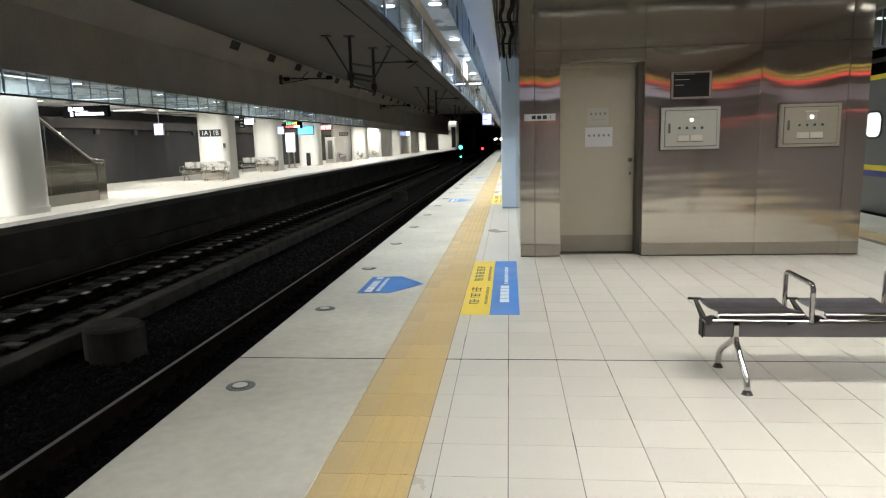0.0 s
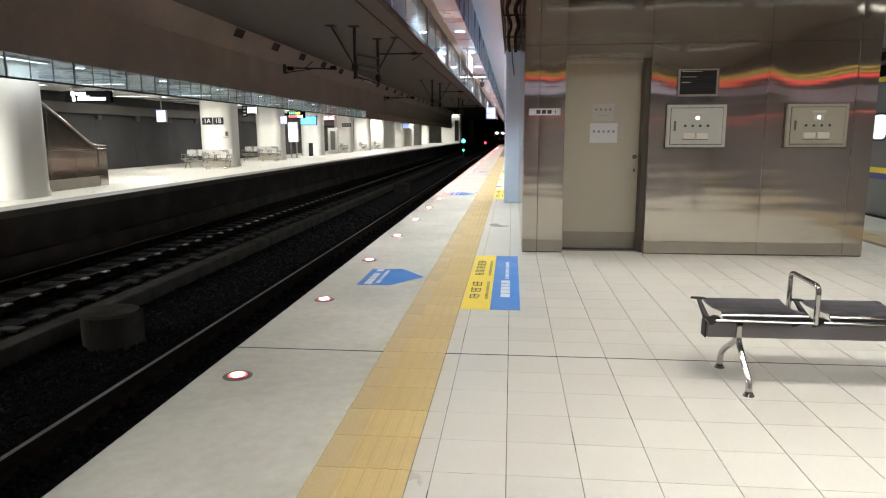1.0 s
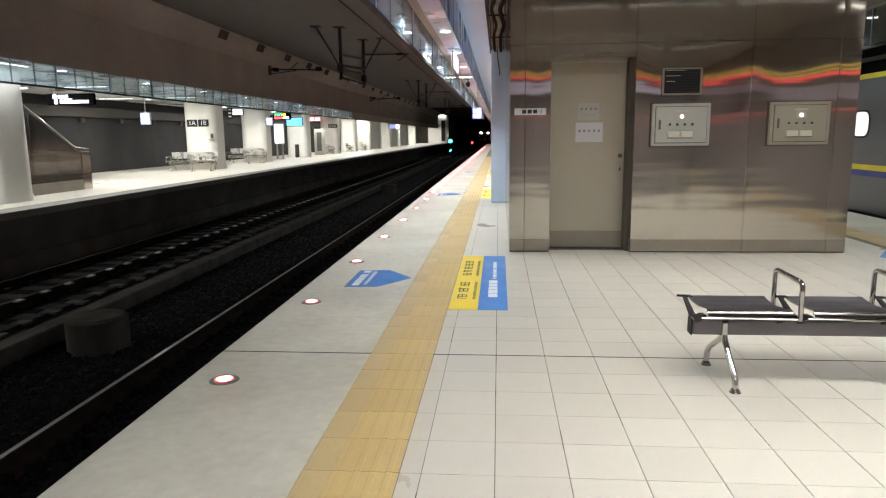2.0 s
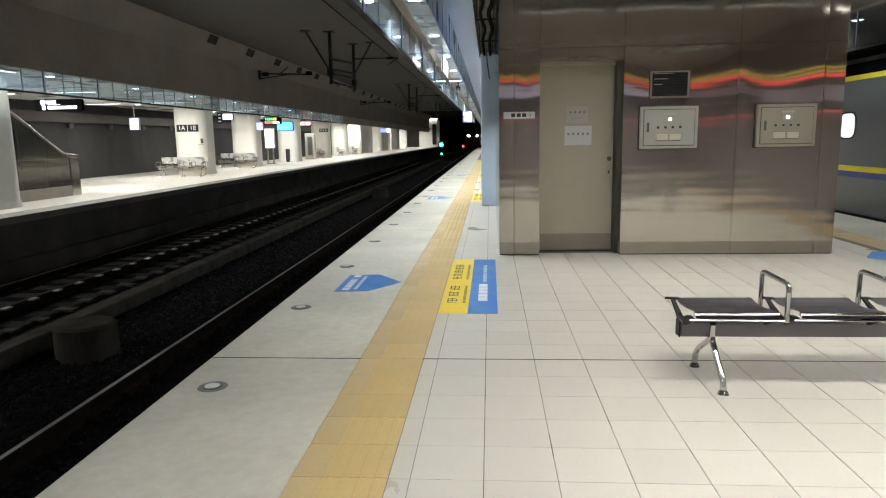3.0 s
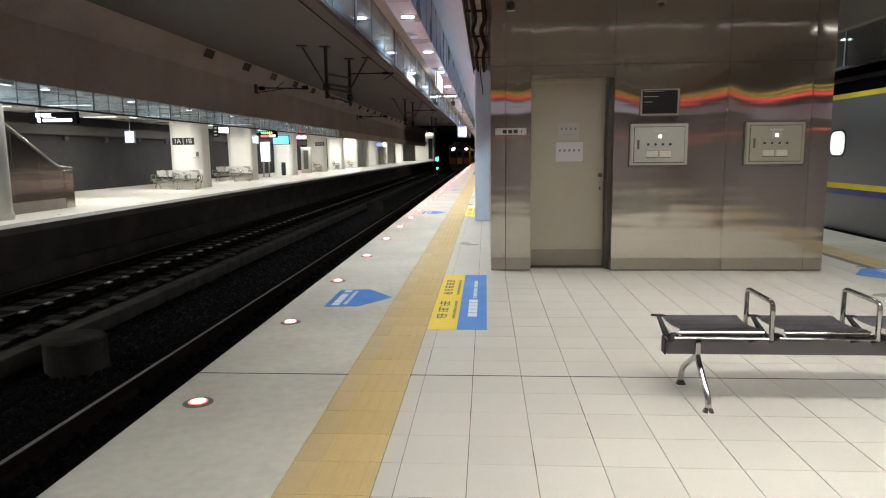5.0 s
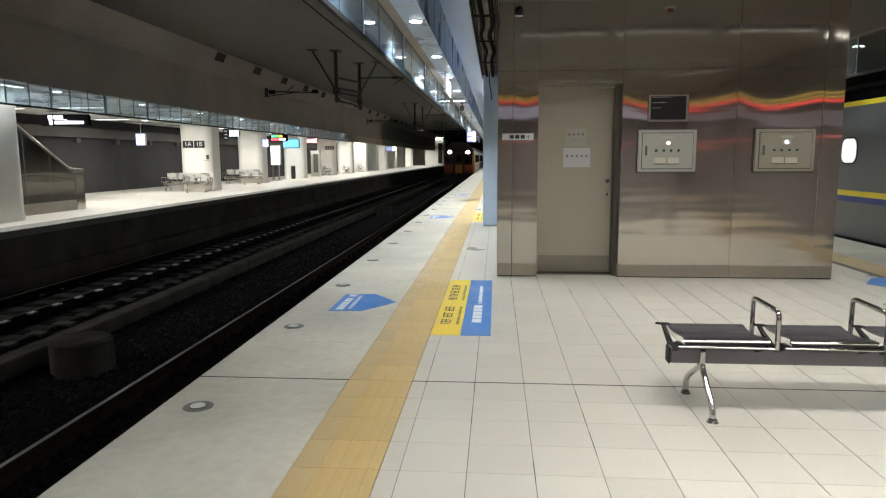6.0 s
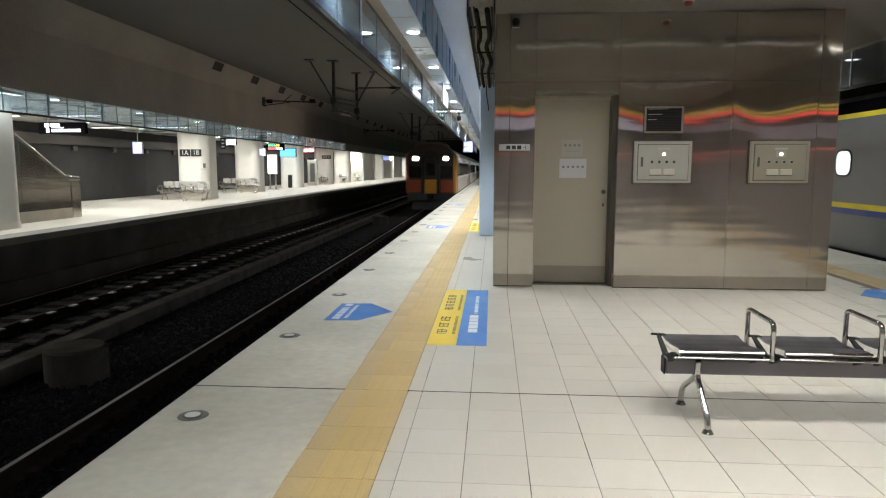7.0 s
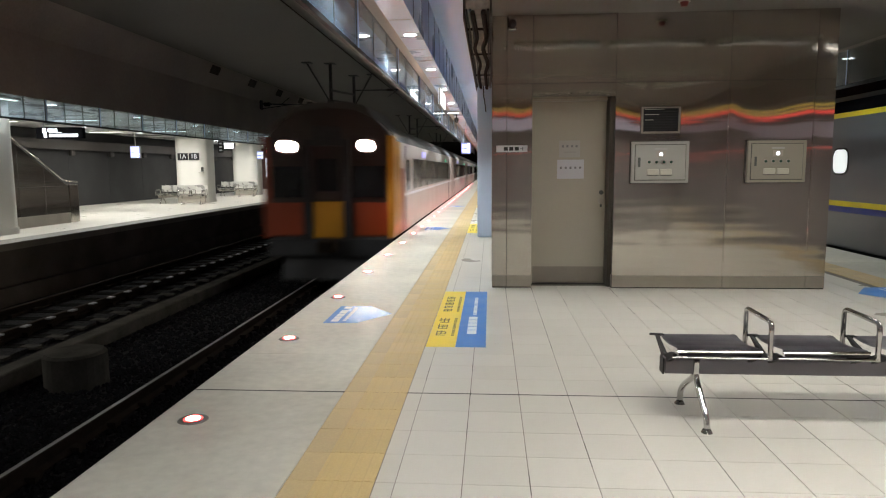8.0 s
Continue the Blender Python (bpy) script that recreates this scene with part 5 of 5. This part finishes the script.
for y in (25.0, 48.0):
    fascia_arm(y)
sb = thing("edge_sign", "small lit white sign box hung along the platform edge", "hanging sign", pose(-0.87, 9.2, 2.80))
part("case", B(-0.016, 0.016, -0.01, 1.41, -0.155, 0.155, bevel=0.004), GREY_BOX, sb)
for x in (-0.020, 0.020):
    part("lit_face", B(min(x, x * 0.84), max(x, x * 0.84), 0.0, 1.40, -0.145, 0.145), SIGN_WHITE, sb)
for y in (0.15, 1.25):
    part("hanger", rod(bmesh.new(), (0, y, 0.155), (0, y, 0.25), 0.008, 8), GREY_BOX, sb)
tube_light(pose(-0.95, 15.6, 3.05), 0.36, TUBE_COOL, "short cool tube light across the edge strip", "fluorescent lights over the island platform")
dc = thing("dome_camera", "black dome camera hung under the ceiling strip", "camera", pose(-0.90, 16.4, 3.05))
part("stem", rod(bmesh.new(), (0, 0, -0.2), (0, 0, 0), 0.02, 10), BLACK, dc)
bm = bmesh.new()
bmesh.ops.create_uvsphere(bm, u_segments=16, v_segments=10, radius=0.06, matrix=Matrix.Translation((0, 0, -0.22)))
part("dome", bm, BLACK, dc, smooth=True)
part("housing", rod(bmesh.new(), (0, 0, -0.22), (0, 0, -0.14), 0.063, 18), BLACK, dc)

# made-up boards and glowing bands out of view, added for the steel wall to mirror
MIRROR_BOARD = mat("dull violet-grey board", (0.21, 0.195, 0.205), 0.5, 0, 0.25, 0.9, 30, 0.05)
kb = thing("kiosk_fascia", "added unseen board with glowing yellow and red bands for reflections", "kiosk sign", pose(2.2, -6.6, 0))
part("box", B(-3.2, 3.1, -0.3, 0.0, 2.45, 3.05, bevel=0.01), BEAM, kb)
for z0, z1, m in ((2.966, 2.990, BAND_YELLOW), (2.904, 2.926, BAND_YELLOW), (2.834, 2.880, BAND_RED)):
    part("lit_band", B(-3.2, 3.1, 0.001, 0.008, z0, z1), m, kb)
    # sloped copy of the band, angled so that its reflection stays level
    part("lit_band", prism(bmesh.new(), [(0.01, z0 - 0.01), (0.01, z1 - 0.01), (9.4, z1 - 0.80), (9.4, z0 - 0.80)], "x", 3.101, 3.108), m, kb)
part("front_wall", B(-3.2, 3.1, -0.28, -0.1, 0.0, 2.45), MIRROR_BOARD, kb)
part("ramp_board", prism(bmesh.new(), [(0.0, 0.0), (0.0, 3.06), (9.5, 2.30), (9.5, 0.0)], "x", 3.11, 3.16), MIRROR_BOARD, kb)
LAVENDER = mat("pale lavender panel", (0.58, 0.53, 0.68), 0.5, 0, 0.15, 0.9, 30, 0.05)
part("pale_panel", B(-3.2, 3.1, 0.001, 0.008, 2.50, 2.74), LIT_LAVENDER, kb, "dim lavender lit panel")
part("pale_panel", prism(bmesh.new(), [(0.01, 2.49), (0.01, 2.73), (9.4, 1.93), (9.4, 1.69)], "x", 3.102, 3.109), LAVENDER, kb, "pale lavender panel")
# infill added to cover a dark patch in the reflection
part("upper_board", prism(bmesh.new(), [(0.0, 3.062), (9.5, 3.062), (9.5, 2.302)], "x", 3.0, 3.16), PLASTER, kb, "plain board added to fill a dark reflection")
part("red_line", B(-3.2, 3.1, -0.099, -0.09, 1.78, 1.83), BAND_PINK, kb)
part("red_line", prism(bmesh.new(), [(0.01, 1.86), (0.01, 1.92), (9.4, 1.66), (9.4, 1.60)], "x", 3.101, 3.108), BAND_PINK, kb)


# ---------------------------------------------------------------- trains
ORANGE = mat("orange train paint", (0.20, 0.030, 0.006), 0.4, 0, 0.12, 1.5, 40, 0.03)
AMBER = mat("amber train paint", (0.36, 0.165, 0.010), 0.4, 0, 0.12, 1.5, 40, 0.03)
CARSIDE = mat("grey-white train side", (0.47, 0.415, 0.385), 0.36, 0.2, 0.1, 0.8, 30, 0.03)
# brown taken down to near black: the front's weak light is in this colour
DARK_BROWN = mat("dark brown train paint", (0.019, 0.0095, 0.007), 0.4, 0, 0.15, 2, 40, 0.03)
ROOF = mat("dark train roof", (0.05, 0.048, 0.045), 0.6, 0, 0.2, 1, 20, 0.1)
PANE = mat("dark train window", (0.012, 0.013, 0.015), 0.08, 0, 0.1, 2, 20, 0)
SIDE_PANE = mat("tan-tinted train window", (0.17, 0.15, 0.13), 0.14, 0, 0.2, 1.5, 20, 0)
SLATE = mat("slate grey train side", (0.075, 0.083, 0.086), 0.3, 0.0, 0.06, 0.6, 30, 0.0, 0.002, 0.02)
TRAIN_SIGN = glow("lit train display", (0.42, 0.40, 1.0), 0.7)
DOOR_LAMP = glow("green door lamp", (0.05, 0.9, 0.45), 1.2)
LINE_YELLOW = mat("yellow train stripe", (0.72, 0.58, 0.02), 0.5)
LINE_BLUE = mat("blue train stripe", (0.02, 0.035, 0.20), 0.5)


def section(half, roof, cant=2.95):
    """Half-round-shouldered body section, from the sole bar up; x and height over the rail."""
    r = [(half, 1.0), (half, cant), (half - 0.08, cant + 0.17), (half - 0.35, (cant + roof) / 2 + 0.1), (half - 0.75, roof - 0.06), (0.0, roof)]
    return r + [(-x, z) for x, z in r[-2::-1]]


def arriving_train():
    """Front at y = 0 facing -y, rails at z = 0, cars behind it."""
    t = thing("train", "orange and amber railcar train with lit headlights and silver cars", "train", pose(TRACK_A, 194.6, RAIL_TOP))
    half = 1.34
    front = part("front_end", prism(bmesh.new(), [(x * 0.97, z) for x, z in section(half, 3.62)], "y", 0.0, 0.35), DARK_BROWN, t, "dark brown driving end with orange panels")
    part("gangway_frame", prism(bmesh.new(), [(-0.46, 1.0), (-0.34, 1.0), (-0.34, 2.86), (0.34, 2.86), (0.34, 1.0), (0.46, 1.0), (0.46, 2.98), (-0.46, 2.98)], "y", -0.10, 0.0), BLACK, front, "black rubber gangway frame")
    part("gangway_door", B(-0.32, 0.32, -0.03, 0.0, 1.745, 2.85, bevel=0.012), DARK_BROWN, front)
    part("amber_door", B(-0.32, 0.32, -0.03, 0.0, 1.0, 1.74, bevel=0.012), AMBER, front, "amber lower door panel")
    part("door_window", B(-0.22, 0.22, -0.036, -0.031, 1.95, 2.6, bevel=0.002), PANE, front)
    for s in (-1, 1):
        part("windscreen", B(min(s * 0.5, s * 1.16), max(s * 0.5, s * 1.16), -0.02, 0.01, 1.82, 2.45, bevel=0.006), PANE, front, "dark windscreen")
        part("lower_panel", B(min(s * 0.53, s * 1.22), max(s * 0.53, s * 1.22), -0.018, 0.0, 1.05, 1.72, bevel=0.008), ORANGE, front)
        hl = part("headlight_housing", prism(bmesh.new(), [(s * 0.8 + u, v) for u, v in rounded(-0.23, 0.23, 2.69, 3.01, 0.15, 4)], "y", -0.06, 0.0), DARK_BROWN, front)
        part("headlight_lens", prism(bmesh.new(), [(s * 0.8 + u, v) for u, v in rounded(-0.15, 0.15, 2.745, 2.955, 0.10, 4)], "y", -0.075, -0.061), HEADLIGHT, hl, "lit headlight")
        # left post takes the darker orange to hold the shade on that side
        part("corner_post", B(min(s * 1.20, s * 1.335), max(s * 1.20, s * 1.335), -0.022, 0.3, 1.0, 3.05, bevel=0.01), AMBER if s > 0 else ORANGE, front, "amber corner post" if s > 0 else "corner post in darker orange, as if shaded")
        part("grab_rail", pipe(bmesh.new(), [(s * 0.40, -0.07, 1.4), (s * 0.40, -0.07, 2.4)], 0.015, 8), RUST, front)
    part("forehead", prism(bmesh.new(), [(-1.26, 2.60), (1.26, 2.60), (1.26, 2.93), (1.19, 3.10), (0.94, 3.35), (0.56, 3.54), (-0.56, 3.54), (-0.94, 3.35), (-1.19, 3.10), (-1.26, 2.93)], "y", -0.02, 0.0), DARK_BROWN, front, "dark painted forehead")
    part("destination_box", B(-0.3, 0.3, -0.03, 0.0, 2.98, 3.25, bevel=0.01), BLACK, front)
    part("roof_dome", prism(bmesh.new(), [(-0.95, 3.35), (0.95, 3.35), (0.75, 3.66), (0.4, 3.74), (-0.4, 3.74), (-0.75, 3.66)], "y", 0.15, 3.0), ROOF, front)
    part("buffer_beam", B(-1.25, 1.25, -0.05, 0.3, 0.62, 0.99, bevel=0.02), BLACK, front)
    part("snow_plough", prism(bmesh.new(), [(-0.05, 0.14), (0.25, 0.14), (0.25, 0.6), (0.1, 0.6)], "x", -1.0, 1.0), BLACK, front)
    bm = B(-0.15, 0.15, -0.45, 0.0, 0.72, 0.98, bevel=0.03)
    part("coupler", bm, RUST, front)
    for i in range(7):
        y0 = 0.36 + 20.3 * i
        y1 = y0 + 19.7
        car = part("car_body", prism(bmesh.new(), section(half, 3.55), "y", y0, y1), CARSIDE, t, "silver-grey car body")
        part("roof", prism(bmesh.new(), [(x * 1.004, z + 0.012) for x, z in section(half, 3.55)[1:-1]], "y", y0 + 0.05, y1 - 0.05), ROOF, car)
        part("sole_bar", B(-1.3, 1.3, y0, y1, 0.75, 0.998), RUST, car)
        part("gangway", B(-0.6, 0.6, y1, y1 + 0.6, 1.0, 3.1), BLACK, car)
        for s in (-1, 1):
            xs = (s * half - 0.012, s * half + 0.012)
            if i == 0:
                part("amber_panel", B(xs[0], xs[1], y0 + 0.01, y0 + 0.55, 1.02, 2.95), AMBER, car, "amber painted corner panel")
                part("orange_panel", B(xs[0], xs[1], y0 + 0.56, y0 + 1.2, 1.02, 2.4), ORANGE, car)
            for k in range(8):
                ya = y0 + 3.1 + 1.75 * k
                sw = part("side_window", B(xs[0], xs[1], ya, ya + 1.55, 1.90, 2.64), SIDE_PANE, car)
                part("window_post", B(s * half - 0.014, s * half + 0.014, ya - 0.06, ya - 0.01, 1.88, 2.66), ROOF, sw)
            for ya in (y0 + 1.5, y1 - 2.4):
                d = part("side_door", B(xs[0], xs[1], ya, ya + 0.85, 1.02, 2.9), CARSIDE, car)
                part("door_window", B(s * half - 0.015, s * half + 0.015, ya + 0.2, ya + 0.65, 1.9, 2.6), PANE, d)
                part("door_gap", B(s * half - 0.014, s * half + 0.014, ya - 0.03, ya - 0.005, 1.02, 2.9), BLACK, d)
            part("side_display", B(xs[0] - 0.003, xs[1] + 0.003, y0 + 5.2, y0 + 6.1, 2.70, 2.86), TRAIN_SIGN, car, "lit bluish destination display")
            part("door_lamp", B(xs[0] - 0.02, xs[1] + 0.02, y0 + 14.95, y0 + 15.07, 2.68, 2.78, bevel=0.008), DOOR_LAMP, car, "small green door lamp")
            part("waist_band", B(xs[0], xs[1], y0 + 1.3, y1, 1.78, 1.84), WHITE, car)
        for yb in (y0 + 2.6, y1 - 2.6):
            bg = part("bogie", B(-1.0, 1.0, yb - 1.3, yb + 1.3, 0.35, 0.7, bevel=0.04), BLACK, car)
            for s in (-0.56, 0.56):
                for dy in (-1.0, 1.0):
                    bm = rod(bmesh.new(), (s - 0.06, yb + dy, 0.43), (s + 0.06, yb + dy, 0.43), 0.43, 24)
                    part("wheel", bm, RUST, bg)
    return t


def standing_train():
    t = thing("standing_train", "slate grey train with yellow and blue stripes standing at the platform", "train", pose(TRACK_C + 0.05, 0.0, RAIL_TOP))
    half = 1.42
    for i in range(2):
        y0, y1 = -15.4 + 20.4 * i, 3.9 + 20.4 * i
        car = part("car_body", prism(bmesh.new(), section(half, 3.72, 3.29), "y", y0, y1), SLATE, t, "slate grey car body")
        for z0, z1, m in ((3.20, 3.28, LINE_YELLOW), (1.70, 1.79, LINE_YELLOW), (1.60, 1.698, LINE_BLUE)):
            part("stripe", B(-half - 0.006, -half + 0.004, y0, y1, z0, z1), m, car)
        for k in range(3):
            ya = 7.78 + 5.2 * k if i else y0 + 2.0 + 5.2 * k
            part("window_rim", prism(bmesh.new(), rounded(ya - 0.03, ya + 0.49, 2.23, 2.69, 0.15, 4), "x", -half - 0.010, -half - 0.001), BLACK, car)
            part("lit_window", prism(bmesh.new(), rounded(ya, ya + 0.46, 2.26, 2.66, 0.13, 4), "x", -half - 0.014, -half - 0.0105), SALOON_BRIGHT, car, "rounded lit window")
        if i:
            part("cantrail_panel", prism(bmesh.new(), [(-half - 0.004, 3.282), (-half + 0.09, 3.49), (-half + 0.12, 3.46), (-half + 0.02, 3.282)], "y", y0, y1), SIGN_BLACK, car, "dark panel under the roof")
        else:
            # made-up stripes on the unseen car, to colour what the steel mirrors
            for z0, z1, m in ((3.36, 3.46, LINE_YELLOW), (3.30, 3.355, LINE_RED)):
                part("cantrail_band", B(-half - 0.02, -half - 0.002, y0, y1, z0, z1), m, car)
        part("sole_bar", B(-1.3, 1.3, y0, y1, 0.5, 0.998), BLACK, car)
        part("roof", prism(bmesh.new(), [(x * 0.995, z + 0.012) for x, z in section(half, 3.72, 3.29)[2:-2]], "y", y0 + 0.02, y1 - 0.02), ROOF, car)


LINE_RED = mat("red train stripe", (0.55, 0.04, 0.03), 0.4)
SALOON_BRIGHT = glow("bright lit window", (0.95, 1.0, 0.98), 0.75)
TRAIN = arriving_train()
standing_train()


# ---------------------------------------------------------------- what moves
def motions():
    walk(TRAIN, [(t, pose(TRACK_A, y, RAIL_TOP)) for t, y in ((0.0, 194.6), (2.0, 148.5), (4.0, 102.2), (6.0, 55.6), (7.0, 31.6), (7.5, 20.1), (8.0, 9.35))])
    # the lamp discs turn over: clear face up, red face up, and back, every 3.4 s
    turns = [(0.0, 180)]
    for a, start, step in ((0.40, 180, -1), (2.10, 0, -1), (3.80, -180, -1), (5.50, -360, -1), (7.20, -540, -1)):
        turns += [(a + i / 30.0, start - 60 * i) for i in range(4)]
    turns.append((8.0, -720))
    for d in DISCS:
        walk(d, [(t, pose(0, 0, 0.0045, 0, ang, 0)) for t, ang in turns])


motions()
